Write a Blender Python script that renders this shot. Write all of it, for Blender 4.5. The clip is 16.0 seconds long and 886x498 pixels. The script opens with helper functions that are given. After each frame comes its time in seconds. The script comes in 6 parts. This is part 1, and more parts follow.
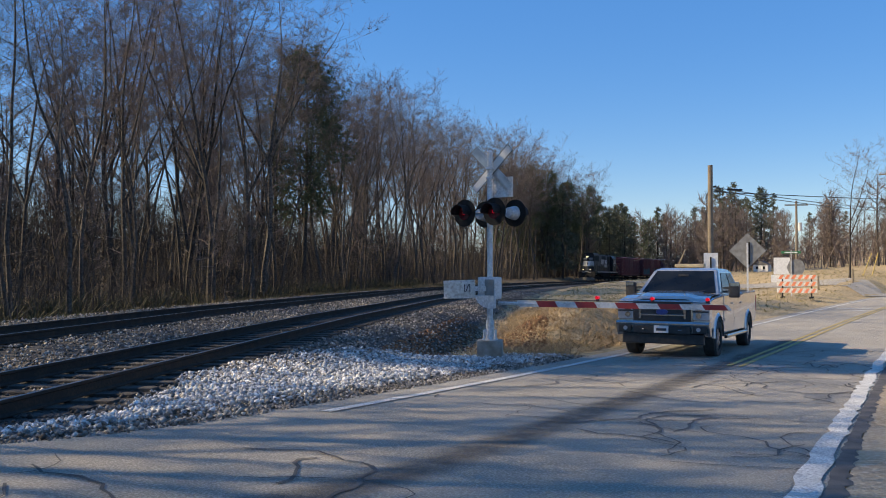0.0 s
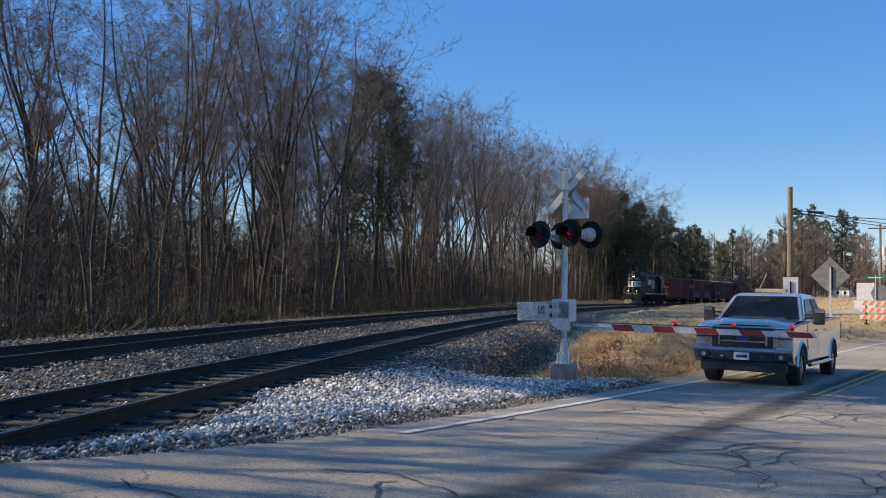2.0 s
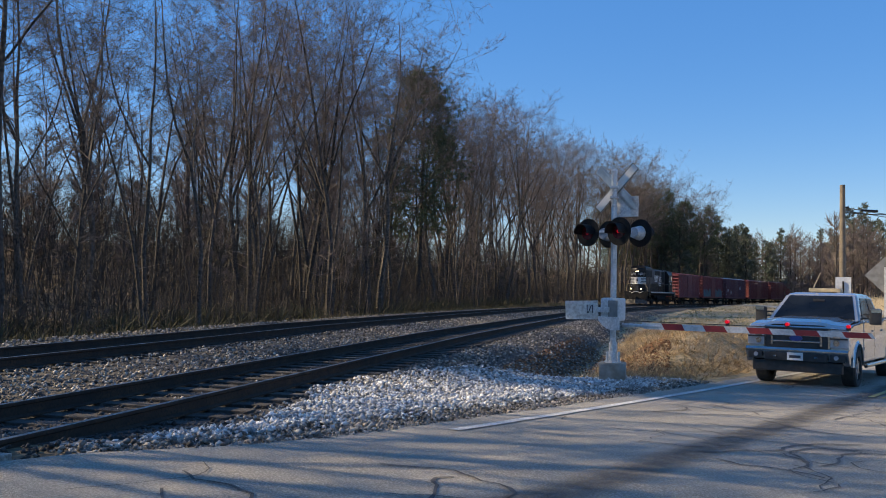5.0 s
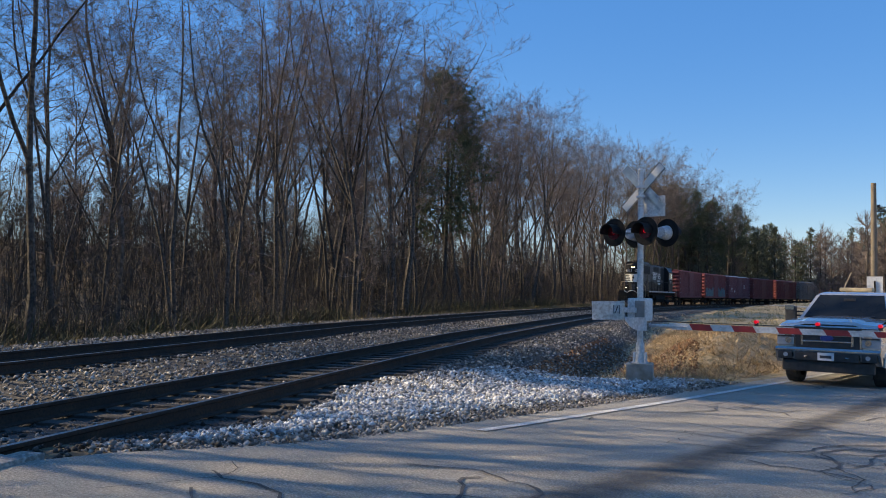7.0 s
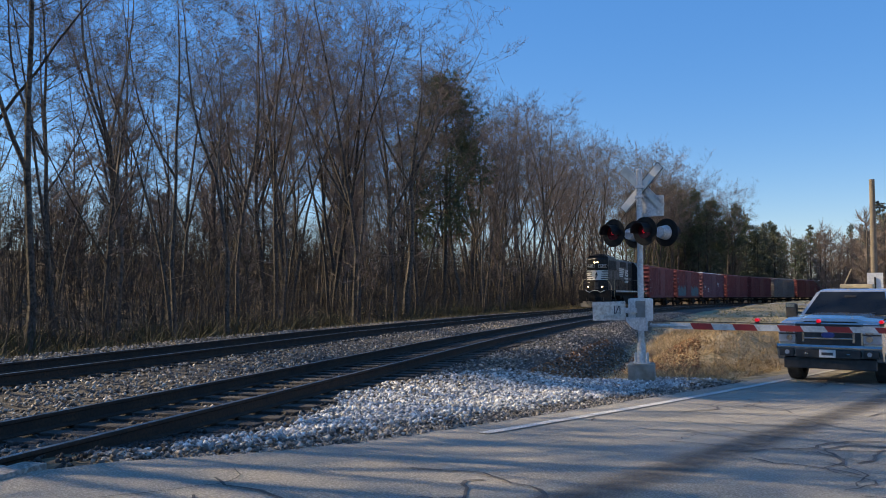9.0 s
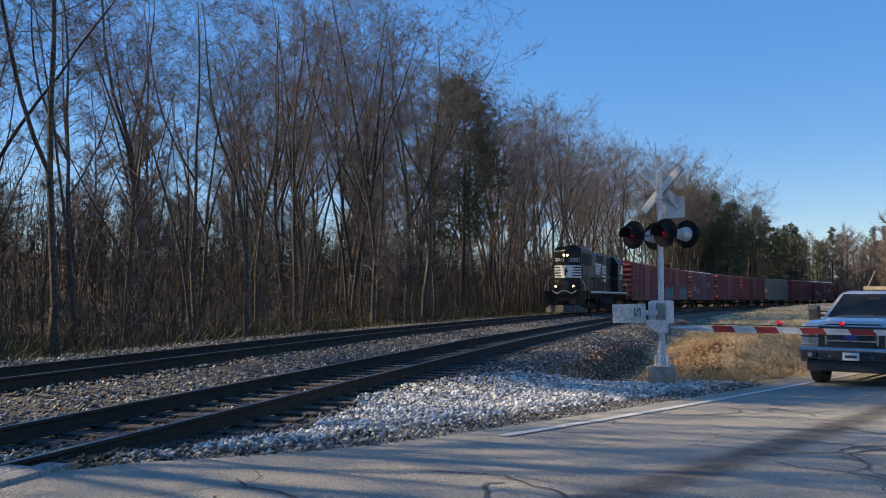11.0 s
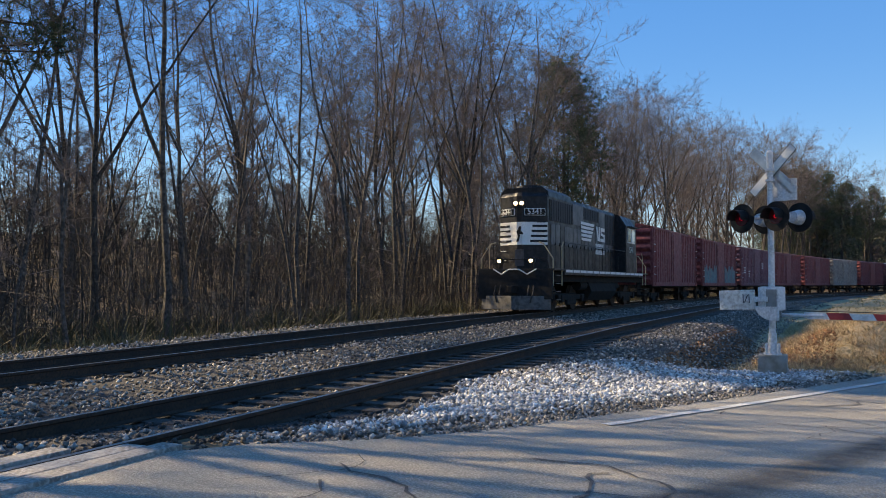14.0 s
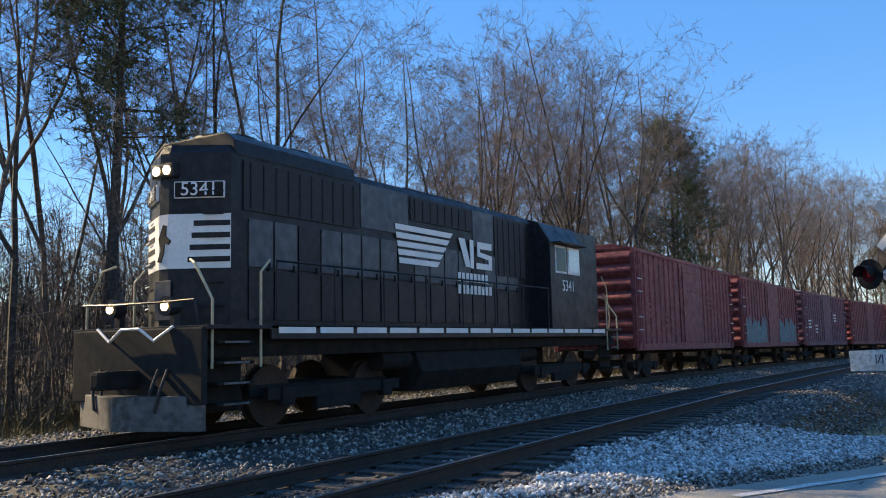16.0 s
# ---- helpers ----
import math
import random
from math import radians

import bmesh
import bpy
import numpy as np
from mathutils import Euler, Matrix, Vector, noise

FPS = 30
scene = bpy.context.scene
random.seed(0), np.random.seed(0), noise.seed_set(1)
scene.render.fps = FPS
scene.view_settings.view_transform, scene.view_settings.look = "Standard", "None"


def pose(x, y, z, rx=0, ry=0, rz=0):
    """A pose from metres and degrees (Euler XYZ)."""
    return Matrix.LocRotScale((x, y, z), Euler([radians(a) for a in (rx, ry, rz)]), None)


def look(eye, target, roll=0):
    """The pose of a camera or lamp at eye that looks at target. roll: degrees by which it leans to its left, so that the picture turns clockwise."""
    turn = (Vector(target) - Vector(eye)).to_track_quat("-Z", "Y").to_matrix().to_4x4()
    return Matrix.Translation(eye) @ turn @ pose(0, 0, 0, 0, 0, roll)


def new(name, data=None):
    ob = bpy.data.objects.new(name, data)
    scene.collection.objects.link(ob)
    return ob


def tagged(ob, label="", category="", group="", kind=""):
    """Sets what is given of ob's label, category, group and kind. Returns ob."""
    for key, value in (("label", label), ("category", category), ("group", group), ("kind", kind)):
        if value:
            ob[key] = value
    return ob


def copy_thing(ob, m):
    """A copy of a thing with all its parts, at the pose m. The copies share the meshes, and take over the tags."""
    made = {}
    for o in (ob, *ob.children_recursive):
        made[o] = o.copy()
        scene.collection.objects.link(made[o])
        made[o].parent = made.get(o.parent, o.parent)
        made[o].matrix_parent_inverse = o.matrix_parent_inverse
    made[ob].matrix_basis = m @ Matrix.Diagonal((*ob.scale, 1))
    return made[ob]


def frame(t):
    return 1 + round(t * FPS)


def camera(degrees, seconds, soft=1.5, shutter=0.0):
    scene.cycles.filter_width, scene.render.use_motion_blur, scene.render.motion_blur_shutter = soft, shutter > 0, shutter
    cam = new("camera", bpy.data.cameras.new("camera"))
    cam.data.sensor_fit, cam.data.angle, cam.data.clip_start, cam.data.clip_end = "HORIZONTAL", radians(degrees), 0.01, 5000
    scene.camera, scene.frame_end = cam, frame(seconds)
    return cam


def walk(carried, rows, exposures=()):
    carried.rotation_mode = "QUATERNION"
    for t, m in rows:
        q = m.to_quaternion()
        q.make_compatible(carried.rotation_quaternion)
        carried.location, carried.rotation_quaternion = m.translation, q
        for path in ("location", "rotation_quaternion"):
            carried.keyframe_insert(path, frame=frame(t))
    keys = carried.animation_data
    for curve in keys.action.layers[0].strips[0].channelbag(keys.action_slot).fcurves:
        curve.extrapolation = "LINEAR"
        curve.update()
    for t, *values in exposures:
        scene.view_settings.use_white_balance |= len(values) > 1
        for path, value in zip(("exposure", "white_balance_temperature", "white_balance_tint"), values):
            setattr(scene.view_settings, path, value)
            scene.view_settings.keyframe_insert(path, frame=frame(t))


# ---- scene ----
cam = camera(54.5, 16.0, soft=1.0)

# seconds, x, y, z, yaw, pitch, roll
PATH = [
    (0.0, 0.001, -0.000, 1.359, 7.66, 1.22, 0.01),
    (0.5, -0.088, -0.020, 1.372, 6.09, 0.75, -0.16),
    (1.0, -0.136, -0.024, 1.379, 7.17, 1.75, -0.50),
    (1.5, -0.135, 0.004, 1.385, 10.98, 2.15, -1.14),
    (2.0, -0.126, 0.036, 1.391, 12.18, 2.46, -0.88),
    (2.5, -0.160, 0.033, 1.385, 11.57, 2.75, -0.13),
    (3.0, -0.191, 0.026, 1.372, 11.88, 2.29, -0.54),
    (3.5, -0.213, 0.022, 1.367, 11.96, 2.00, -1.05),
    (4.0, -0.224, 0.009, 1.364, 12.65, 2.06, -1.11),
    (4.5, -0.233, 0.002, 1.365, 13.90, 2.27, -1.09),
    (7.0, -0.234, -0.002, 1.356, 16.70, 2.44, -0.82),
    (7.5, -0.232, -0.005, 1.349, 16.21, 2.67, -0.43),
    (8.0, -0.234, -0.007, 1.349, 15.96, 2.85, -0.08),
    (8.5, -0.225, -0.003, 1.351, 16.16, 2.89, 0.21),
    (9.0, -0.230, 0.005, 1.344, 16.73, 2.72, 0.20),
    (11.5, -0.255, 0.027, 1.340, 18.92, 3.05, 0.20),
    (12.0, -0.258, 0.043, 1.356, 20.63, 3.64, 0.03),
    (12.5, -0.252, 0.063, 1.372, 21.39, 3.05, -0.45),
    (13.0, -0.256, 0.064, 1.371, 22.19, 2.30, -0.25),
    (13.5, -0.271, 0.074, 1.359, 22.95, 2.00, -0.09),
    (14.0, -0.294, 0.079, 1.354, 24.51, 1.90, 0.17),
    (14.5, -0.314, 0.078, 1.361, 26.68, 2.63, 0.36),
    (15.0, -0.327, 0.069, 1.371, 28.50, 4.05, 0.33),
    (15.5, -0.327, 0.049, 1.381, 29.57, 5.12, 0.71),
    (16.0, -0.341, 0.047, 1.385, 31.66, 6.28, 1.28),
]
walk(cam, [(t, pose(x, y, z, 90 + pitch, roll, yaw)) for t, x, y, z, yaw, pitch, roll in PATH],
     [(0.0, 0.58, 8100, 10), (12.5, 0.68, 8500, 10), (14.5, 0.9, 8900, 10), (16.0, 1.1, 9000, 10)])

# ---- light ----
SUN_ELEV, SUN_YAW = 30.0, 95.0        # yaw: degrees to the left of the track's direction (+y)
world = bpy.data.worlds.new("world")
scene.world = world
world.use_nodes = True
wn = world.node_tree.nodes
sky = wn.new("ShaderNodeTexSky")
sky.sky_type = "NISHITA"
sky.sun_disc = False
sky.sun_elevation, sky.sun_rotation = radians(SUN_ELEV), radians(-SUN_YAW)
sky.air_density, sky.dust_density, sky.ozone_density = 1.0, 0.0, 3.0
wn["Background"].inputs["Strength"].default_value = 0.108
clear = wn.new("ShaderNodeHueSaturation")      # a deep clear winter blue
clear.inputs["Saturation"].default_value = 1.4
clear.inputs["Hue"].default_value = 0.512
world.node_tree.links.new(sky.outputs[0], clear.inputs["Color"])
even = wn.new("ShaderNodeMix")                 # the blue reaches down to the horizon
even.data_type = "RGBA"
even.inputs[0].default_value = 0.42
even.inputs[7].default_value = (0.66, 2.5, 7.2, 1)
world.node_tree.links.new(clear.outputs[0], even.inputs[6])
world.node_tree.links.new(even.outputs[2], wn["Background"].inputs["Color"])
sun = new("sun", bpy.data.lights.new("sun", "SUN"))
sun.data.energy, sun.data.angle, sun.data.color = 5.0, radians(0.53), (1.0, 0.89, 0.72)
se, sa = radians(SUN_ELEV), radians(SUN_YAW)
sun.matrix_world = look((-math.sin(sa) * math.cos(se) * 90, math.cos(sa) * math.cos(se) * 90, math.sin(se) * 90), (0, 0, 0))


# ---- materials ----
def material(name, base, rough=0.7, metal=0.0, second=None, scale=3.0, fine=None, fine_scale=40.0, bump=0.0, bump_scale=60.0,
             detail=6.0, per_piece=0.0, per_island=0.0, glow=None, glow_strength=0.0, coat=0.0, contrast=0.5, rough_var=0.0, spec=0.5):
    """A procedural material: base colour mixed with second at one scale and with fine at another, with relief."""
    m = bpy.data.materials.new(name)
    m.use_nodes = True
    nt = m.node_tree
    n, ln = nt.nodes, nt.links
    b = n["Principled BSDF"]
    b.inputs["Roughness"].default_value = rough
    b.inputs["Metallic"].default_value = metal
    b.inputs["Specular IOR Level"].default_value = spec
    b.inputs["Coat Weight"].default_value = coat
    b.inputs["Coat Roughness"].default_value = 0.05
    co = n.new("ShaderNodeTexCoord")
    src = co.outputs["Object"]

    def mixed(a, c, fac):
        x = n.new("ShaderNodeMix")
        x.data_type = "RGBA"
        for s, v in ((x.inputs[0], fac), (x.inputs[6], a), (x.inputs[7], c)):
            if isinstance(v, (tuple, float, int)):
                s.default_value = (*v, 1) if isinstance(v, tuple) else v
            else:
                ln.new(v, s)
        return x.outputs[2]

    def noised(sc, det, lo, hi):
        t = n.new("ShaderNodeTexNoise")
        t.inputs["Scale"].default_value = sc
        t.inputs["Detail"].default_value = det
        ln.new(src, t.inputs["Vector"])
        r = n.new("ShaderNodeMapRange")
        r.inputs[1].default_value, r.inputs[2].default_value = lo, hi
        ln.new(t.outputs[0], r.inputs[0])
        return r.outputs[0]

    col = base
    half = 0.5 - 0.4 * contrast
    if second:
        col = mixed(col, second, noised(scale, detail, half * 0.6 + 0.18, 0.82 - half * 0.6))
    if fine:
        col = mixed(col, fine, noised(fine_scale, 3.0, 0.42, 0.68))
    if per_piece or per_island:
        if per_piece:
            rnd = n.new("ShaderNodeObjectInfo").outputs["Random"]
        else:
            rnd = n.new("ShaderNodeNewGeometry").outputs["Random Per Island"]
        hsv = n.new("ShaderNodeHueSaturation")
        r = n.new("ShaderNodeMapRange")
        k = per_piece or per_island
        r.inputs[3].default_value, r.inputs[4].default_value = 1 - k, 1 + k
        ln.new(rnd, r.inputs[0])
        ln.new(r.outputs[0], hsv.inputs["Value"])
        if isinstance(col, tuple):
            hsv.inputs["Color"].default_value = (*col, 1)
        else:
            ln.new(col, hsv.inputs["Color"])
        col = hsv.outputs[0]
    if isinstance(col, tuple):
        b.inputs["Base Color"].default_value = (*col, 1)
    else:
        ln.new(col, b.inputs["Base Color"])
    if rough_var:
        rr = n.new("ShaderNodeMapRange")
        rr.inputs[3].default_value, rr.inputs[4].default_value = rough - rough_var, min(1.0, rough + rough_var)
        ln.new(noised(scale * 2.3, 4.0, 0.3, 0.7), rr.inputs[0])
        ln.new(rr.outputs[0], b.inputs["Roughness"])
    if bump:
        t = n.new("ShaderNodeTexNoise")
        t.inputs["Scale"].default_value, t.inputs["Detail"].default_value = bump_scale, 5.0
        ln.new(src, t.inputs["Vector"])
        bp = n.new("ShaderNodeBump")
        bp.inputs["Strength"].default_value, bp.inputs["Distance"].default_value = min(1.0, bump), 0.02
        ln.new(t.outputs[0], bp.inputs["Height"])
        ln.new(bp.outputs[0], b.inputs["Normal"])
    if glow:
        b.inputs["Emission Color"].default_value = (*glow, 1)
        b.inputs["Emission Strength"].default_value = glow_strength
    return m


M_SOIL = material("leaf_litter", (0.13, 0.09, 0.055), 0.95, second=(0.08, 0.065, 0.035), scale=0.6, fine=(0.26, 0.18, 0.10), fine_scale=9, bump=1.0, bump_scale=14)
M_DRYGRASS = material("dry_grass", (0.36, 0.265, 0.145), 0.95, second=(0.19, 0.155, 0.075), scale=0.35, fine=(0.52, 0.39, 0.23), fine_scale=6, bump=1.0, bump_scale=20)
M_ASPHALT = material("asphalt", (0.33, 0.30, 0.255), 0.9, second=(0.19, 0.172, 0.145), scale=0.55, fine=(0.46, 0.425, 0.365), fine_scale=55, bump=1.0, bump_scale=90, rough_var=0.07, contrast=0.9)
M_TAR = material("tar_seal", (0.05, 0.047, 0.045), 0.85, second=(0.11, 0.10, 0.092), scale=4, bump=0.2)
M_BAND = material("soft_dark_band", (0.10, 0.093, 0.085), 0.85, second=(0.065, 0.06, 0.055), scale=1.6, fine=(0.15, 0.14, 0.125), fine_scale=40, bump=0.5, bump_scale=80)


def soften(m):
    """Lets a band thin out towards its edges, by the mesh's own 'strength' attribute, broken up by noise."""
    n, ln = m.node_tree.nodes, m.node_tree.links
    a = n.new("ShaderNodeAttribute")
    a.attribute_name = "strength"
    t = n.new("ShaderNodeTexNoise")
    t.inputs["Scale"].default_value, t.inputs["Detail"].default_value = 5.0, 8.0
    ln.new(n["Texture Coordinate"].outputs["Object"], t.inputs["Vector"])
    x = n.new("ShaderNodeMath")
    x.operation = "MULTIPLY_ADD"
    ln.new(t.outputs[0], x.inputs[0])
    x.inputs[1].default_value = 0.95
    x.inputs[2].default_value = 0.12
    y = n.new("ShaderNodeMath")
    y.operation = "MULTIPLY"
    y.use_clamp = True
    ln.new(a.outputs["Fac"], y.inputs[0])
    ln.new(x.outputs[0], y.inputs[1])
    ln.new(y.outputs[0], n["Principled BSDF"].inputs["Alpha"])


soften(M_BAND)
M_DIRT = material("sandy_verge", (0.36, 0.28, 0.19), 0.95, second=(0.24, 0.18, 0.11), scale=1.2, fine=(0.45, 0.37, 0.27), fine_scale=18, bump=1.0, bump_scale=30)
M_WHITE_LINE = material("worn_white_paint", (0.80, 0.79, 0.74), 0.85, second=(0.52, 0.51, 0.47), scale=4, fine=(0.30, 0.29, 0.28), fine_scale=45, contrast=0.7)
M_YELLOW_LINE = material("worn_yellow_paint", (0.60, 0.42, 0.08), 0.85, second=(0.38, 0.28, 0.09), scale=4, fine=(0.25, 0.22, 0.16), fine_scale=45)
M_BALLAST = material("ballast_bed", (0.05, 0.044, 0.038), 0.95, second=(0.03, 0.027, 0.024), scale=3, fine=(0.10, 0.09, 0.08), fine_scale=22, bump=1.0, bump_scale=26)
M_STONE = material("ballast_stone", (0.36, 0.325, 0.29), 0.9, second=(0.10, 0.088, 0.076), scale=8, per_island=0.8)
# stones and bed by the rails: oil and rail shadow in one colour
M_DARK_STONE = material("oily_shaded_stone", (0.05, 0.044, 0.04), 0.85, second=(0.03, 0.027, 0.025), scale=8, per_island=0.5)
M_FOULED_SHADE = material("oily_shaded_bed", (0.028, 0.025, 0.023), 0.9, second=(0.045, 0.04, 0.036), scale=4, bump=1.0, bump_scale=26)
M_WHITE_STONE = material("pale_gravel", (0.64, 0.63, 0.62), 0.9, second=(0.34, 0.335, 0.33), scale=8, per_island=0.6)
M_RAIL = material("rusty_rail", (0.045, 0.03, 0.025), 0.8, second=(0.08, 0.045, 0.03), scale=4, fine=(0.03, 0.024, 0.02), fine_scale=30, spec=0.2)
M_RAILHEAD = material("polished_railhead", (0.42, 0.43, 0.46), 0.35, 1.0, second=(0.25, 0.24, 0.24), scale=3)
M_TIE = material("weathered_tie", (0.032, 0.027, 0.023), 0.9, second=(0.065, 0.057, 0.05), scale=7, fine=(0.04, 0.036, 0.032), fine_scale=40, bump=0.6, bump_scale=50, per_piece=0.4)
M_BARK = material("bark", (0.056, 0.048, 0.042), 0.95, second=(0.030, 0.0255, 0.022), scale=2.5, fine=(0.115, 0.098, 0.083), fine_scale=9, bump=0.6, bump_scale=20, per_piece=0.4)
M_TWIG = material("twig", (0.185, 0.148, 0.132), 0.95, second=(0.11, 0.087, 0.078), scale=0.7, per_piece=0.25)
# paler than the near needles: distance haze mixed into the colour
M_FAR_NEEDLE = material("hazed_far_needle", (0.075, 0.095, 0.065), 0.9, second=(0.12, 0.125, 0.085), scale=0.25, per_island=0.5)
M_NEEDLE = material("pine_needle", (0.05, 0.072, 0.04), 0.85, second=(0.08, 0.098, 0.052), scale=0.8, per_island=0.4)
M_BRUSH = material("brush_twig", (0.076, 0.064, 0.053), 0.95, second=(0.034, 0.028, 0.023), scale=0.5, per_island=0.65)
M_GREENLEAF = material("evergreen_leaf", (0.045, 0.052, 0.022), 0.8, second=(0.07, 0.06, 0.03), scale=0.5, per_island=0.4)
M_BLADE = material("dry_blade", (0.54, 0.385, 0.21), 0.9, second=(0.27, 0.175, 0.09), scale=0.9, per_island=0.55)


# ---- mesh helpers ----
def mesh_of(name, verts, faces, mats, idx=None, smooth=False):
    me = bpy.data.meshes.new(name)
    me.from_pydata([tuple(v) for v in verts], [], [tuple(f) for f in faces])
    for m in mats:
        me.materials.append(m)
    if idx is not None:
        me.polygons.foreach_set("material_index", idx)
    if smooth:
        me.polygons.foreach_set("use_smooth", [True] * len(me.polygons))
    me.update()
    return me


def part(name, bm, mat, parent=None, label="", smooth=False):
    """Links a bmesh (or mesh) as one mesh object under a thing or a part."""
    if isinstance(bm, bpy.types.Mesh):
        me = bm
    else:
        me = bpy.data.meshes.new(name)
        bm.to_mesh(me)
        bm.free()
        if smooth:
            me.polygons.foreach_set("use_smooth", [True] * len(me.polygons))
    if mat is not None and not me.materials:
        me.materials.append(mat)
    ob = new(name, me)
    if parent is not None:
        ob.parent = parent
    if label:
        tagged(ob, label)
    return ob


def empty(name, m=None):
    ob = new(name)
    ob.empty_display_size = 0.2
    if m is not None:
        ob.matrix_basis = m
    return ob


def add_box(bm, cx, cy, cz, sx, sy, sz, bevel=0.0, m=None):
    g = bmesh.ops.create_cube(bm, size=1.0)
    mm = Matrix.Translation((cx, cy, cz)) @ Matrix.Diagonal((sx, sy, sz, 1))
    if m is not None:
        mm = m @ mm
    bmesh.ops.transform(bm, matrix=mm, verts=g["verts"])
    if bevel:
        edges = list({e for v in g["verts"] for e in v.link_edges})
        bmesh.ops.bevel(bm, geom=edges, offset=bevel, segments=2, affect="EDGES", profile=0.7)
    return bm


def box(cx, cy, cz, sx, sy, sz, bevel=0.0, m=None):
    return add_box(bmesh.new(), cx, cy, cz, sx, sy, sz, bevel, m)


def add_cyl(bm, a, b, r1, r2=None, seg=12, caps=True):
    a, b = Vector(a), Vector(b)
    d = b - a
    g = bmesh.ops.create_cone(bm, cap_ends=caps, segments=seg, radius1=r1, radius2=r1 if r2 is None else r2, depth=d.length)
    q = d.to_track_quat("Z", "Y").to_matrix().to_4x4()
    bmesh.ops.transform(bm, matrix=Matrix.Translation((a + b) / 2) @ q, verts=g["verts"])
    return bm


def cyl(a, b, r1, r2=None, seg=12, caps=True):
    return add_cyl(bmesh.new(), a, b, r1, r2, seg, caps)


def prism(profile, x0, x1, axis="x", bevel=0.0):
    """A closed profile (list of pairs) pushed from x0 to x1 along an axis."""
    bm = bmesh.new()

    def at(u, v, w):
        return (w, u, v) if axis == "x" else (u, w, v) if axis == "y" else (u, v, w)
    lo = [bm.verts.new(at(u, v, x0)) for u, v in profile]
    hi = [bm.verts.new(at(u, v, x1)) for u, v in profile]
    k = len(profile)
    bm.faces.new(lo)
    bm.faces.new(hi[::-1])
    for i in range(k):
        bm.faces.new((lo[i], hi[i], hi[(i + 1) % k], lo[(i + 1) % k]))
    bmesh.ops.recalc_face_normals(bm, faces=bm.faces)
    if bevel:
        bmesh.ops.bevel(bm, geom=list(bm.edges), offset=bevel, segments=2, affect="EDGES", profile=0.7)
    return bm


def tube_path(bm, pts, r, seg=8):
    """A bent round bar through the points, in one piece."""
    P = [Vector(p) for p in pts]
    rings = []
    for i, p in enumerate(P):
        d = (P[min(i + 1, len(P) - 1)] - P[max(i - 1, 0)]).normalized()
        u = d.cross(Vector((0.31, 0.12, 0.94)) if abs(d.z) < 0.8 else Vector((0.94, 0.31, 0.12))).normalized()
        w = d.cross(u)
        rings.append([bm.verts.new(p + (u * math.cos(6.2832 * k / seg) + w * math.sin(6.2832 * k / seg)) * r) for k in range(seg)])
    for a, b in zip(rings, rings[1:]):
        for k in range(seg):
            bm.faces.new((a[k], a[(k + 1) % seg], b[(k + 1) % seg], b[k]))
    bm.faces.new(rings[0])
    bm.faces.new(rings[-1])
    bmesh.ops.recalc_face_normals(bm, faces=bm.faces)
    return bm


# ---- plan: tracks, road, terrain ----
BEND_S, BEND_R = 39.6, 382.0
FAR_X, NEAR_X = -11.1, -6.43           # centre lines of the two tracks
BEND_C = FAR_X + BEND_R


def on_track(s, lat):
    """A place at s metres along the line and at lateral lat (lat = x on the straight), and the line's heading there."""
    if s <= BEND_S:
        return lat, s, 0.0
    a = (s - BEND_S) / BEND_R
    rho = BEND_C - lat
    return BEND_C - rho * math.cos(a), BEND_S + rho * math.sin(a), -math.degrees(a)


def track_z(s, lat):
    """Rail height: the line falls gently past the crossing; the far track lies a little higher."""
    return (0.1 if lat < -8.5 else 0.0) - 0.0085 * max(0.0, s - 24.0)


def lateral(x, y):
    x, y = np.asarray(x, float), np.asarray(y, float)
    return np.where(y <= BEND_S, x, BEND_C - np.hypot(x - BEND_C, y - BEND_S))


RX, RY = 0.355, 0.935                   # the road's heading away from the crossing
ROAD = [(-40.0, -21.5), (-22.0, -9.8), (-13.0, -4.0), (-6.6, 0.35), (-4.7, 1.75), (-3.1, 3.2), (-1.95, 4.75), (-1.05, 6.5), (-0.35, 8.35)]
ROAD += [(-0.35 + RX * k + 0.0009 * k * k, 8.35 + RY * k) for k in (3, 7, 12, 18, 25, 33, 42, 52, 62)]
kx, ky = ROAD[-1]
for i in range(1, 13):
    h = math.radians(26.5 + i * 4.4)
    kx, ky = kx + 8 * math.sin(h), ky + 8 * math.cos(h)
    ROAD.append((kx, ky))
ROAD_HALF, ROAD_LEFT, ROAD_RIGHT = 2.95, 2.80, 2.86


def road_z(d):
    """The road's height by distance past the crossing."""
    d = np.asarray(d, float)
    return 0.09 * (1 - step01(-6.0, -2.5, d)) - 0.022 - 0.98 * (1 - np.exp(-(np.maximum(d - 3.5, 0)) / 19.0)) + 0.018 * np.maximum(d - 75, 0)


def smooth_line(pts, step=0.5):
    """Points at even steps on a smooth curve through pts."""
    P = [Vector((*p, 0)) for p in pts]
    P = [2 * P[0] - P[1]] + P + [2 * P[-1] - P[-2]]
    out = []
    for i in range(1, len(P) - 2):
        n = max(2, int((P[i + 1] - P[i]).length / step))
        for j in range(n):
            t = j / n
            a, b, c, d = P[i - 1:i + 3]
            out.append(0.5 * (2 * b + (c - a) * t + (2 * a - 5 * b + 4 * c - d) * t * t + (3 * b - a - 3 * c + d) * t ** 3))
    out.append(P[-2])
    return np.array([(v.x, v.y) for v in out])


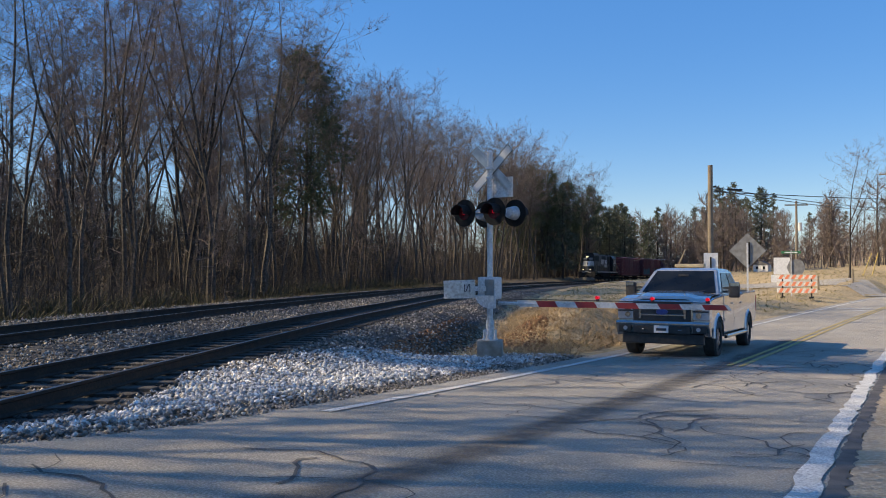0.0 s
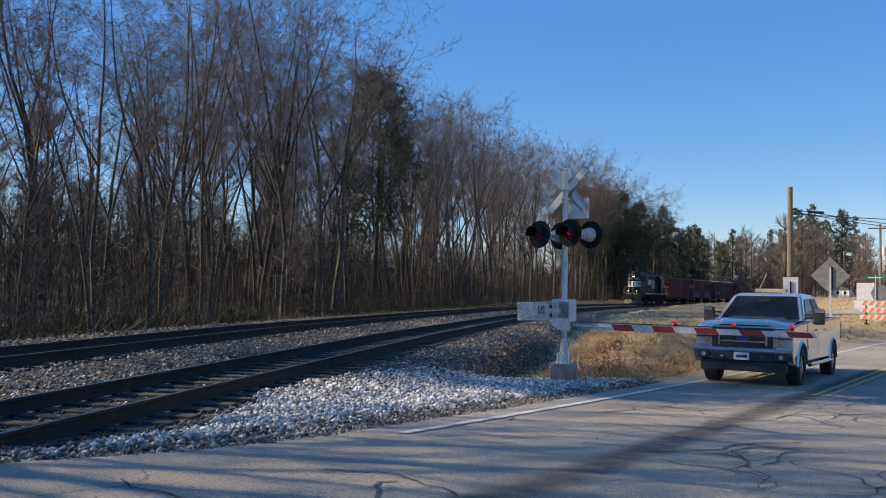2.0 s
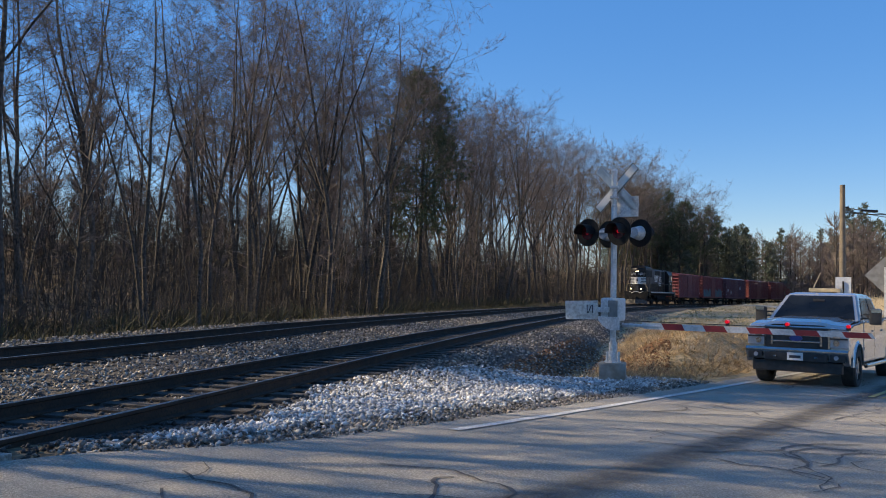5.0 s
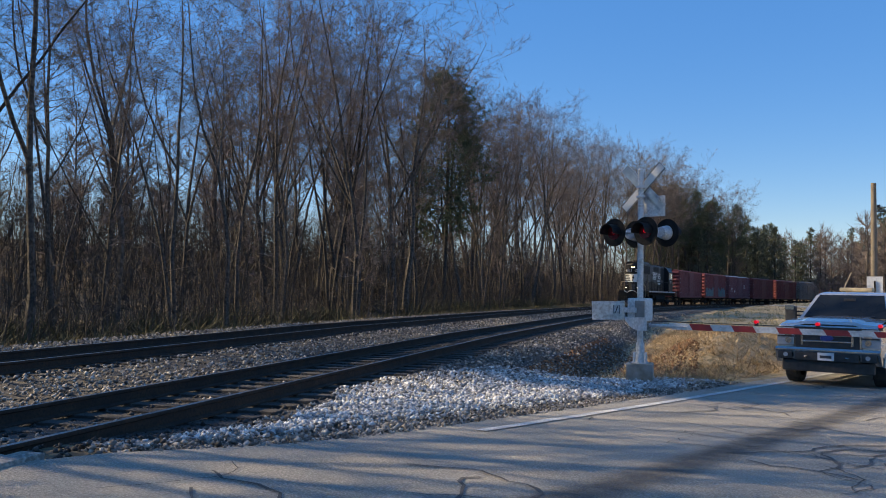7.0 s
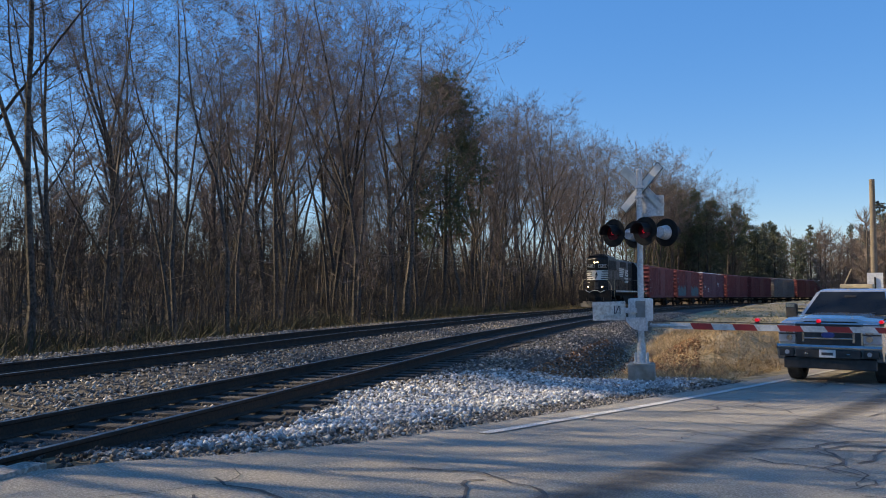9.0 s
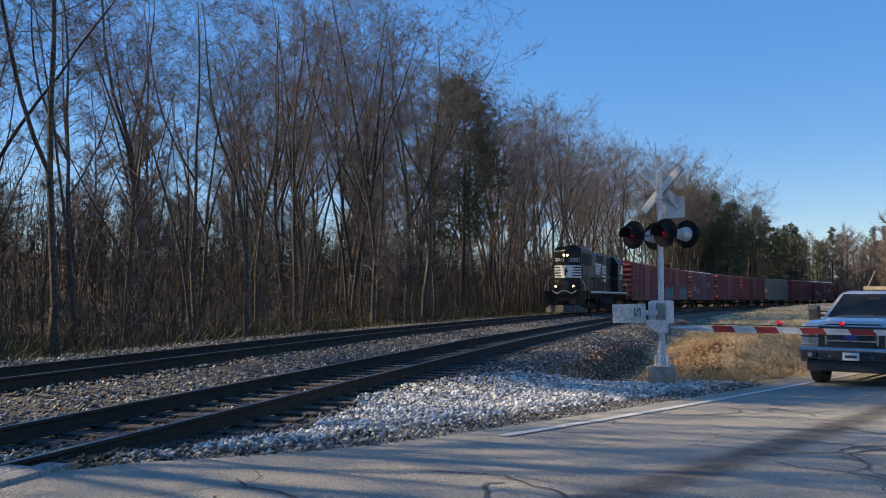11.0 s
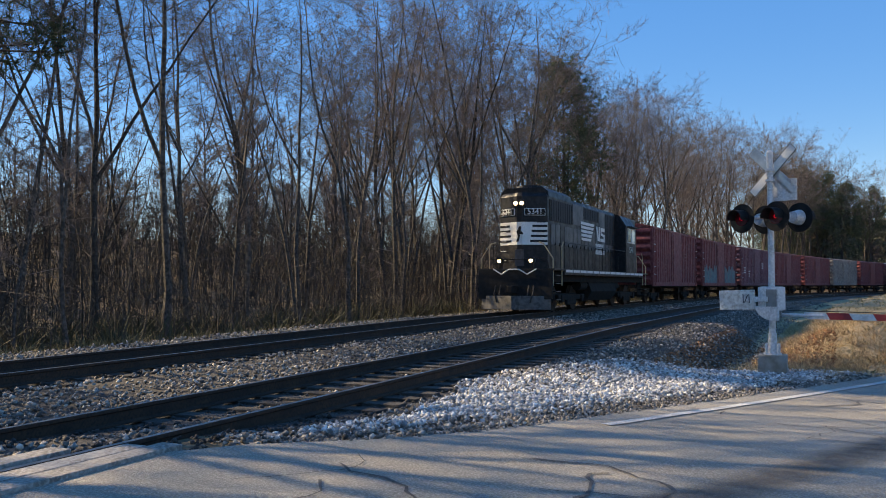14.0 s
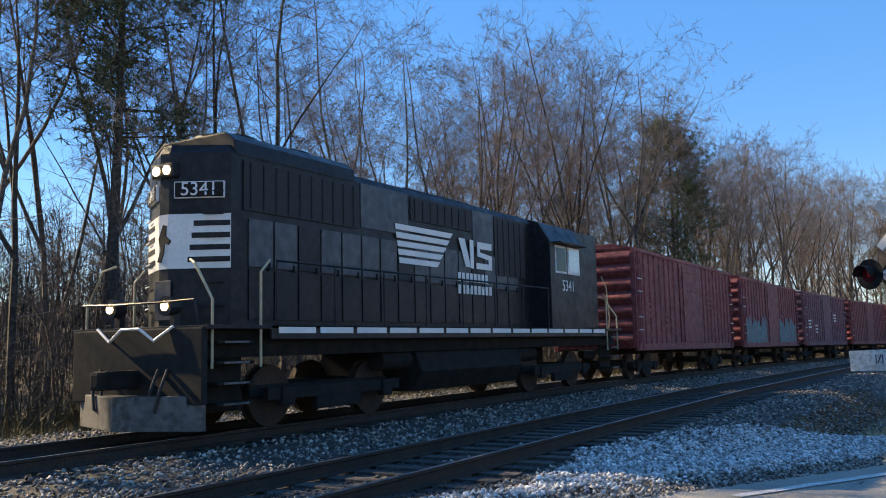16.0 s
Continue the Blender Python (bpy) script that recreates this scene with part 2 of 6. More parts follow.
ROAD_LINE = smooth_line(ROAD)
seg_len = np.hypot(*np.diff(ROAD_LINE, axis=0).T)
ROAD_S = np.concatenate([[0], np.cumsum(seg_len)])
ROAD_S -= ROAD_S[np.argmin(np.abs(ROAD_LINE[:, 0] + 4.7) + np.abs(ROAD_LINE[:, 1] - 1.75))]
tan = np.gradient(ROAD_LINE, axis=0)
tan /= np.linalg.norm(tan, axis=1)[:, None]
ROAD_N = np.stack([tan[:, 1], -tan[:, 0]], 1)     # to the right, going away


def road_near(x, y):
    """Distance past the crossing and signed offset to the right of the road's middle."""
    p = np.stack([np.ravel(x), np.ravel(y)], 1)
    si, off = np.empty(len(p)), np.empty(len(p))
    for k in range(0, len(p), 2000):
        d = p[k:k + 2000, None, :] - ROAD_LINE[None]
        i = np.argmin((d ** 2).sum(2), 1)
        dd = d[np.arange(len(i)), i]
        si[k:k + 2000] = ROAD_S[i] + np.clip((dd * tan[i]).sum(1), -0.4, 0.4)
        o = (dd * ROAD_N[i]).sum(1)
        off[k:k + 2000] = np.sign(o) * np.linalg.norm(dd, axis=1)
    return si.reshape(np.shape(x)), off.reshape(np.shape(x))


# shared by road and ground
def step01(a, b, x):
    t = np.clip((np.asarray(x, float) - a) / (b - a), 0, 1)
    return t * t * (3 - 2 * t)


def ground_z(x, y):
    x, y = np.asarray(x, float), np.asarray(y, float)
    la = lateral(x, y)
    rs, ro = road_near(x, y)
    z = -0.62 + 0.05 * np.sin(x * 0.7 + 1) * np.cos(y * 0.45) + 0.12 * np.sin(x * 0.09) * np.sin(y * 0.06)
    z = z + 0.50 * step01(-1.0, -0.2, -np.hypot((x - 1.1) / 3.4, (y - 25.0) / 7.0)) * 1.5      # dry mound beside the ditch
    z = z + 0.30 * (1 - step01(14, 21, y)) * (1 - step01(-0.5, 1.5, x))
    z = z - 0.35 * np.exp(-((la + 2.3) / 0.9) ** 2) * step01(16, 23, y)                            # ditch
    z = z + step01(18, 27, x) * step01(52, 70, y) * 1.1
    z = z + step01(24, 120, x) * 7.0 + step01(120, 400, y) * 1.0                                   # land rises on the far right
    z = np.where(la < -17, -0.55 + 0.12 * np.sin(x * 0.5) * np.sin(y * 0.4) + step01(23, 60, -la) * 5.5, z)
    bed = np.where(la < -9.0, step01(-17.5, -14.6, la), 1 - step01(-4.1, -2.6, la))
    high = 1 - step01(-9.8, -8.4, la)
    z = z * (1 - bed) + (-0.235 + 0.1 * high - 0.0085 * np.maximum(0, y - 24)) * bed
    w = 1 - step01(0.0, 2.6, np.abs(ro) - ROAD_HALF - 0.35)
    z = z * (1 - w) + (road_z(rs) - 0.05) * w
    return z


def gz(x, y):
    return float(ground_z(np.array([x]), np.array([y]))[0])


def spaced(*spans):
    out = []
    for a, b, s in spans:
        out += list(np.arange(a, b, s))
    return np.array(out + [spans[-1][1]])


def build_ground():
    xs = spaced((-1500, -300, 200), (-300, -60, 30), (-60, -20, 3), (-20, 10, 0.4), (10, 40, 1.5), (40, 160, 10), (160, 1500, 150))
    ys = spaced((-1500, -100, 200), (-100, -10, 10), (-10, 2, 0.8), (2, 32, 0.4), (32, 80, 1.5), (80, 260, 8), (260, 1800, 150))
    X, Y = np.meshgrid(xs, ys)
    Z = ground_z(X, Y)
    n = len(xs)
    verts = np.stack([X.ravel(), Y.ravel(), Z.ravel()], 1)
    faces, idx = [], []
    la = lateral(X, Y)
    for j in range(len(ys) - 1):
        for i in range(n - 1):
            a = j * n + i
            faces.append((a, a + 1, a + n + 1, a + n))
            idx.append(0 if la[j, i] < -3.2 else 1)
    ob = new("ground", mesh_of("ground", verts, faces, [M_SOIL, M_DRYGRASS], idx, True))
    tagged(ob, "dry winter grass and leaf litter beside the railway", "ground", kind="structure")


def strip(name, line, half_l, half_r, z_fun, mat, nx=2, lift=0.0):
    """A ribbon along a line of (x, y), from half_l left to half_r right of it."""
    line = np.asarray(line)
    t = np.gradient(line, axis=0)
    t /= np.maximum(np.linalg.norm(t, axis=1), 1e-6)[:, None]
    nr = np.stack([t[:, 1], -t[:, 0]], 1)
    hl = np.broadcast_to(half_l, len(line))
    hr = np.broadcast_to(half_r, len(line))
    verts, faces = [], []
    for k in range(nx):
        u = k / (nx - 1)
        o = -hl + (hl + hr) * u
        p = line + nr * o[:, None]
        verts.append(p)
    P = np.stack(verts, 1).reshape(-1, 2)
    Z = z_fun(P[:, 0], P[:, 1]) + lift
    V = np.column_stack([P, Z])
    for i in range(len(line) - 1):
        for k in range(nx - 1):
            a = i * nx + k
            faces.append((a, a + 1, a + nx + 1, a + nx))
    return mesh_of(name, V, faces, [mat], None, True)


def road_surface(x, y):
    rs, ro = road_near(x, y)
    return road_z(rs) - 0.010 * np.maximum(np.abs(ro) - 0.6, 0) * step01(3, 8, rs)


def rail_mesh(lat, s0, s1, name, parent):
    prof = [(-0.07, -0.18), (0.07, -0.18), (0.07, -0.165), (0.014, -0.145), (0.012, -0.05), (0.036, -0.035), (0.036, -0.008), (0.030, 0.0),
            (-0.030, 0.0), (-0.036, -0.008), (-0.036, -0.035), (-0.012, -0.05), (-0.014, -0.145), (-0.07, -0.165)]
    ss = list(np.arange(s0, BEND_S, 4.0)) + list(np.arange(BEND_S, s1, 6.0)) + [s1]
    V, F, I = [], [], []
    k = len(prof)
    for s in ss:
        for u, v in prof:
            x, y, h = on_track(s, lat + u)
            V.append((x, y, v + track_z(s, lat)))
    for i in range(len(ss) - 1):
        for j in range(k):
            a, b = i * k + j, i * k + (j + 1) % k
            F.append((a, b, b + k, a + k))
            I.append(1 if j == 7 else 0)
    part(name, mesh_of(name, V, F, [M_RAIL, M_RAILHEAD], I), None, parent)


def scatter_rocks(name, pts, sizes, mat, seed):
    """Many small stones in one mesh: jittered octahedra."""
    rng = np.random.default_rng(seed)
    n = len(pts)
    base = np.array([(1, 0, 0), (-1, 0, 0), (0, 1, 0), (0, -1, 0), (0, 0, 0.75), (0, 0, -0.6)], float)
    tri = np.array([(0, 2, 4), (2, 1, 4), (1, 3, 4), (3, 0, 4), (2, 0, 5), (1, 2, 5), (3, 1, 5), (0, 3, 5)])
    V = base[None] * rng.uniform(0.6, 1.25, (n, 6, 3)) + rng.normal(0, 0.16, (n, 6, 3))
    ang = rng.uniform(0, 2 * np.pi, n)
    c, s = np.cos(ang)[:, None], np.sin(ang)[:, None]
    x, y = V[:, :, 0] * c - V[:, :, 1] * s, V[:, :, 0] * s + V[:, :, 1] * c
    tl = rng.normal(0, 0.5, n)[:, None]
    y, z = y * np.cos(tl) - V[:, :, 2] * np.sin(tl), y * np.sin(tl) + V[:, :, 2] * np.cos(tl)
    V = np.stack([x, y, z], 2) * np.asarray(sizes)[:, None, None] + np.asarray(pts)[:, None, :]
    F = (tri[None] + 6 * np.arange(n)[:, None, None]).reshape(-1, 3)
    me = bpy.data.meshes.new(name)
    me.vertices.add(n * 6)
    me.vertices.foreach_set("co", V.ravel())
    me.loops.add(F.size)
    me.loops.foreach_set("vertex_index", F.ravel().astype(np.int32))
    me.polygons.add(len(F))
    me.polygons.foreach_set("loop_start", np.arange(0, F.size, 3, dtype=np.int32))
    me.materials.append(mat)
    me.update(calc_edges=True)
    return new(name, me)


# ---- trees ----
class Wood:
    """Collects tapered branches as vertex and face lists."""

    def __init__(self):
        self.v, self.f, self.n = [], [], 0

    def branch(self, pts, radii, sides):
        pts = np.asarray(pts)
        d = np.gradient(pts, axis=0)
        d /= np.linalg.norm(d, axis=1)[:, None] + 1e-9
        ref = np.array([0.31, 0.95, 0.07]) if abs(d[0, 2]) > 0.5 else np.array([0.05, 0.1, 1.0])
        u = np.cross(d, ref)
        u /= np.linalg.norm(u, axis=1)[:, None] + 1e-9
        w = np.cross(d, u)
        a = np.arange(sides) * 2 * np.pi / sides
        ring = pts[:, None] + np.asarray(radii)[:, None, None] * (np.cos(a)[None, :, None] * u[:, None] + np.sin(a)[None, :, None] * w[:, None])
        self.v.append(ring.reshape(-1, 3))
        m = len(pts)
        for i in range(m - 1):
            for j in range(sides):
                b = self.n + i * sides
                j2 = (j + 1) % sides
                self.f.append((b + j, b + j2, b + sides + j2, b + sides + j))
        self.n += m * sides

    def blade(self, a, b, r, side):
        """A thin twig: one narrow triangle."""
        self.v.append(np.array([a - side * r, a + side * r, b]))
        self.f.append((self.n, self.n + 1, self.n + 2))
        self.n += 3

    def mesh(self, name, mat):
        return mesh_of(name, np.concatenate(self.v), self.f, [mat])


def unit(v):
    return v / (np.linalg.norm(v) + 1e-9)


def bare_tree(seed, height, spread=0.17, low=0.36, radius=0.14, stems=1, limbs=17):
    """A leafless hardwood: leaders that fork low at narrow angles, curved limbs and a rounded crown of fine twigs."""
    rng = np.random.default_rng(seed)
    trunk, crown = Wood(), Wood()

    def limb(p, d, length, r):
        """A curved limb with side branches and twigs."""
        curl = rng.normal(0, 0.22, 3) + np.array([0, 0, rng.uniform(-0.18, 0.2)])
        q = [p]
        for _ in range(3):
            q.append(q[-1] + d * length / 3)
            d = unit(d + curl * 0.45 + rng.normal(0, 0.13, 3))
        q = np.array(q)
        crown.branch(q, [r, r * 0.72, r * 0.48, 0.006], 3)
        n = int(rng.integers(9, 13))
        for k in range(n):
            g = 0.22 + 0.76 * (k + rng.uniform(0, 1)) / n
            i = min(2, int(g * 3))
            b = q[i] + (q[i + 1] - q[i]) * (g * 3 - i)
            ax = unit(q[i + 1] - q[i])
            e = unit(ax * 0.6 + unit(rng.normal(0, 1, 3)) * 0.9 + np.array([0, 0, 0.15]))
            ln = length * rng.uniform(0.18, 0.42) * (1.2 - 0.5 * g)
            tip = b + e * ln
            crown.branch([b, tip], [max(0.0055, r * 0.24), 0.0035], 3)
            for _ in range(10):
                h = rng.uniform(0.1, 1.0)
                f = unit(e * 0.55 + unit(rng.normal(0, 1, 3)) * 0.9 + np.array([0, 0, 0.18]))
                crown.blade(b + e * ln * h, b + e * ln * h + f * rng.uniform(0.2, 0.62) * (height / 17.0), 0.0068, unit(np.cross(f, rng.normal(0, 1, 3))))

    def leader(p, d, length, r, first, n_limb):
        m = 9
        q, dd = [np.array(p, float)], d
        for i in range(m):
            q.append(q[-1] + dd * length / m)
            dd = unit(dd + rng.normal(0, 0.075, 3) + np.array([0, 0, 0.055]))
        q = np.array(q)
        t = np.linspace(0, 1, m + 1)
        rad = r * (1 - 0.94 * t ** 0.95) + 0.007
        if first:
            rad[0] *= 1.35
        trunk.branch(q, rad, 6)
        top = q[-1][2]
        for k in range(n_limb):
            g = (k + rng.uniform(0, 1)) / n_limb
            z = low * height + (top - low * height) * g ** 0.85
            g = float(np.interp(z, q[:, 2], t))
            i = min(m - 1, int(g * m))
            b = q[i] + (q[i + 1] - q[i]) * (g * m - i)
            e = max(0.0, (b[2] / height - low) / (1 - low))
            az = k * 2.4 + rng.uniform(-0.5, 0.5)
            ln = height * spread * math.sin(math.pi * (0.15 + 0.60 * min(1.0, e))) ** 0.8 * rng.uniform(0.6, 1.25)
            el = rng.uniform(0.3, 0.95)
            limb(b, unit(np.array([math.cos(az), math.sin(az), el])), ln, float(np.interp(g, t, rad)) * 0.34 + 0.005)
        return q, rad

    for st in range(stems):
        h = height * (1 if st == 0 else rng.uniform(0.75, 0.95))
        rr = radius * (1.0 if st == 0 else 0.75)
        a = rng.uniform(0, 6.28)
        lean = 0.03 if st == 0 else rng.uniform(0.06, 0.16)
        d = unit(np.array([math.cos(a) * lean, math.sin(a) * lean, 1.0]))
        q, rad = leader((0.25 * st * math.cos(a), 0.25 * st * math.sin(a), -0.3), d, h, rr, True, limbs)
        for _ in range(int(rng.integers(1, 3)) if st == 0 else 0):
            i = int(rng.integers(3, 5))
            b = rng.uniform(0, 6.28)
            w = rng.uniform(0.3, 0.65)
            leader(q[i], unit(np.array([math.cos(b) * w, math.sin(b) * w, 1.0])), (h - q[i][2]) * rng.uniform(0.82, 0.98), rad[i] * 0.72, False, max(6, limbs * 2 // 3))
        # low dead limbs
        for _ in range(4):
            i = int(rng.integers(1, 4))
            b = rng.uniform(0, 6.28)
            p = q[i] + (q[i + 1] - q[i]) * rng.uniform(0, 1)
            e = unit(np.array([math.cos(b), math.sin(b), rng.uniform(-0.1, 0.7)]))
            tip = p + e * h * rng.uniform(0.05, 0.12)
            crown.branch([p, (p + tip) / 2 + rng.normal(0, 0.12, 3), tip + np.array([0, 0, -0.15])], [rr * 0.16, rr * 0.11, 0.006], 3)
    return trunk.mesh("trunk", M_BARK), crown.mesh("crown", M_TWIG)


def pine_tree(seed, height, crown_low=0.4, width=0.2, radius=0.2, tufts=1500):
    """A pine: bare lower trunk, limbs, and a crown of needle tufts."""
    rng = np.random.default_rng(seed)
    trunk, crown = Wood(), Wood()
    tt = np.linspace(0, 1, 9)
    pts = np.column_stack([0.02 * height * np.sin(tt * 2), 0.01 * height * tt, height * tt - 0.3])
    trunk.branch(pts, radius * (1 - tt) ** 0.75 + 0.02, 7)
    limbs = 72
    per = tufts // limbs
    for k in range(limbs):
        q = crown_low + (1 - crown_low) * ((k + rng.uniform(0, 1)) / limbs) ** 0.85
        e = (q - crown_low) / (1 - crown_low)
        ln = height * width * math.sqrt(max(0.06, 1 - ((e - 0.40) / 0.64) ** 2)) * rng.uniform(0.55, 1.1)
        az = rng.uniform(0, 2 * np.pi)
        d = unit(np.array([math.cos(az), math.sin(az), rng.uniform(-0.05, 0.55)]))
        p0 = np.array([pts[-1][0] * q, pts[-1][1] * q, height * q - 0.3])
        p1 = p0 + d * ln
        trunk.branch([p0, p1], [0.045, 0.012], 3)
        for _ in range(per):
            g = rng.uniform(0.35, 1.0) ** 0.6
            c = p0 + (p1 - p0) * g + rng.normal(0, 0.42, 3) + np.array([0, 0, 0.15])
            for _ in range(9):
                d3 = unit(rng.normal(0, 1, 3) + d * 0.5 + np.array([0, 0, 0.45]))
                crown.blade(c, c + d3 * rng.uniform(0.18, 0.42), 0.022, unit(np.cross(d3, rng.normal(0, 1, 3))))
    return trunk.mesh("trunk", M_BARK), crown.mesh("crown", M_NEEDLE)


def tree_thing(name, meshes, label, group):
    t = empty(name)
    part("trunk", meshes[0], None, t)
    part("crown", meshes[1], None, t)
    return tagged(t, label, "tree", group)


def plant(proto, used, x, y, size, turn, lean=(0, 0)):
    m = pose(x, y, gz(x, y), lean[0], lean[1], turn) @ Matrix.Scale(size, 4)
    if proto not in used:
        used.append(proto)
        proto.matrix_basis = m
        return proto
    ob = copy_thing(proto, Matrix.Identity(4))
    ob.matrix_basis = m
    return ob


def build_forest():
    rng = np.random.default_rng(5)
    used = []
    grp = "bare hardwood trees beside the line"
    lab = "tall leafless hardwood with grey-brown bark and fine upright twigs"
    tall = [tree_thing("bare_tree", bare_tree(10 + i, 17.0, rng.uniform(0.17, 0.25), rng.uniform(0.36, 0.52), rng.uniform(0.11, 0.165), 1 + (i % 3 == 2)), lab, grp) for i in range(9)]
    thin = [tree_thing("bare_tree", bare_tree(40 + i, 9.5, 0.15, 0.25, 0.055, 1 + (i % 2), 9), "slender leafless young hardwood with pale bark", grp) for i in range(5)]

    def hides_pine(x, y):
        """The open strip before the tall pine."""
        return abs(math.degrees(math.atan2(-x, y)) - 16.7) < 1.9 and math.hypot(x, y) < 66
    s = -26.0
    while s < 170:
        near = s < 40
        for lat0, lat1, pr in ((-17.2, -20.5, 0.75 if near else 1.0), (-20.5, -27, 0.5 if near else 0.9), (-27, -36, 0.22 if near else 0.4)):
            if s < 4:
                pr *= 0.3
            if rng.uniform() < pr:
                x, y, h = on_track(s + rng.uniform(-1.2, 1.2), rng.uniform(lat1, lat0))
                size = rng.uniform(0.75, 1.04) if near else rng.uniform(0.85, 1.17) + 0.0018 * (s - 40)
                if not hides_pine(x, y):
                    plant(tall[rng.integers(len(tall))], used, x, y, size, rng.uniform(0, 360), rng.normal(0, 1.8, 2))
        for _ in range(2):
            if rng.uniform() < (0.5 if near else 0.7) and s > 4 and s < 100:
                x, y, h = on_track(s + rng.uniform(-1.5, 1.5), rng.uniform(-24, -16.6))
                if hides_pine(x, y):
                    continue
                plant(thin[rng.integers(len(thin))], used, x, y, rng.uniform(0.6, 1.15), rng.uniform(0, 360), rng.normal(0, 4.0, 2))
        s += 2.3 if s < 80 else 3.3
    # tall trees near the crossing, whose shadows reach the road
    for a, b, sz in ((-8, -20, 1.25), (-3, -23, 1.35), (1, -19.5, 1.15), (4.5, -25, 1.35), (-1.2, -18.4, 1.3), (2.6, -22.4, 1.4), (4.2, -18.6, 1.2)):
        plant(tall[int(abs(a * 7)) % len(tall)], used, b, a, sz, a * 40)
    # lone tree on the rise by the road
    plant(tall[0], used, 26.4, 83.0, 0.70, 20)
    pines = [tree_thing("pine_tree", pine_tree(70 + i, 19.0, 0.30 + 0.16 * i, 0.20 - 0.03 * i, 0.2, (5200, 3000)[i]), "tall evergreen pine with dark green needle crown", "pines") for i in range(2)]
    for t_yaw, d, hh in ((16.9, 67.5, 18.5), (53.5, 25.5, 16.5)):
        x, y = -d * math.sin(radians(t_yaw)), d * math.cos(radians(t_yaw))
        plant(pines[0] if d > 40 else pines[1], used, x, y, hh / 19, 40)
    for x, y, sz in ((-8.6, 143, 0.90), (-5.2, 148, 0.95), (-1.6, 154, 0.93), (-10.5, 150, 1.0), (1.6, 163, 0.88), (5.5, 172, 0.84)):
        plant(pines[rng.integers(2)], used, x, y, sz * rng.uniform(0.9, 1.1), rng.uniform(0, 360))


def joined_wood(name, protos, places, mat_trunk, mat_crown, label):
    """Far trees, too many to count, joined into one mesh."""
    V, F, I, n = [], [], [], 0
    arrays = []
    for tr, cr in protos:
        arr = []
        for k, me in enumerate((tr, cr)):
            co = np.empty(len(me.vertices) * 3)
            me.vertices.foreach_get("co", co)
            arr.append((co.reshape(-1, 3), [tuple(p.vertices) for p in me.polygons], k))
        arrays.append(arr)
    for j, x, y, z, size, turn, wide in places:
        c, s = math.cos(turn) * size * wide, math.sin(turn) * size * wide
        for co, faces, k in arrays[j]:
            V.append(np.column_stack([co[:, 0] * c - co[:, 1] * s + x, co[:, 0] * s + co[:, 1] * c + y, co[:, 2] * size + z]))
            F += [tuple(i + n for i in f) for f in faces]
            I += [k] * len(faces)
            n += len(co)
    ob = new(name, mesh_of(name, np.concatenate(V), F, [mat_trunk, mat_crown], I))
    return tagged(ob, label, "woods", kind="stuff")


def far_bare(seed, height):
    """A light-weight distant hardwood: a leader, rising limbs and clouds of twigs in a rounded crown."""
    rng = np.random.default_rng(seed)
    trunk, crown = Wood(), Wood()
    trunk.branch([(0, 0, -0.3), (0.15, 0.1, height * 0.5), (0, 0.1, height * 0.93)], [0.17, 0.11, 0.02], 4)
    for k in range(40):
        q = rng.uniform(0.06, 0.9)
        az = rng.uniform(0, 2 * np.pi)
        w = height * 0.20 * math.sin(math.pi * min(0.96, 0.25 + q * 0.66)) ** 0.7 * rng.uniform(0.6, 1.2)
        p = np.array([0, 0.05, height * q * 0.93])
        d = unit(np.array([math.cos(az), math.sin(az), rng.uniform(0.6, 1.3)]))
        e = p + d * w
        crown.branch([p, (p + e) / 2 + rng.normal(0, 0.15, 3), e], [0.05, 0.035, 0.012], 3)
        for _ in range(20):
            g = rng.uniform(0.25, 1.0)
            dd = unit(d * 0.6 + rng.normal(0, 0.55, 3) + np.array([0, 0, 0.35]))
            b = p + (e - p) * g
            crown.blade(b, b + dd * rng.uniform(0.7, 1.9), 0.03, unit(np.cross(dd, rng.normal(0, 1, 3))))
    return trunk.mesh("t", M_BARK), crown.mesh("c", M_TWIG)


def far_pine(seed, height):
    """A distant pine: whorls of drooping limbs with needle clumps, narrowing to the top."""
    rng = np.random.default_rng(seed)
    trunk, crown = Wood(), Wood()
    trunk.branch([(0, 0, -0.3), (0, 0, height)], [0.2, 0.03], 4)
    for k in range(46):
        q = 0.10 + 0.90 * ((k + rng.uniform(0, 1)) / 46)
        w = height * 0.185 * (1.04 - q) ** 0.55 * rng.uniform(0.5, 1.15)
        az = rng.uniform(0, 2 * np.pi)
        d = np.array([math.cos(az), math.sin(az), rng.uniform(-0.15, 0.25)])
        for _ in range(9):
            p = np.array([0, 0, height * q]) + d * w * rng.uniform(0.25, 1.0) + rng.normal(0, 0.22, 3)
            for _ in range(6):
                dd = unit(rng.normal(0, 1, 3) + d * 0.4 + np.array([0, 0, 0.3]))
                crown.blade(p, p + dd * rng.uniform(0.3, 0.7), 0.07, unit(np.cross(dd, rng.normal(0, 1, 3))))
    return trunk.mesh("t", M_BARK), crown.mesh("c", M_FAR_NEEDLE)


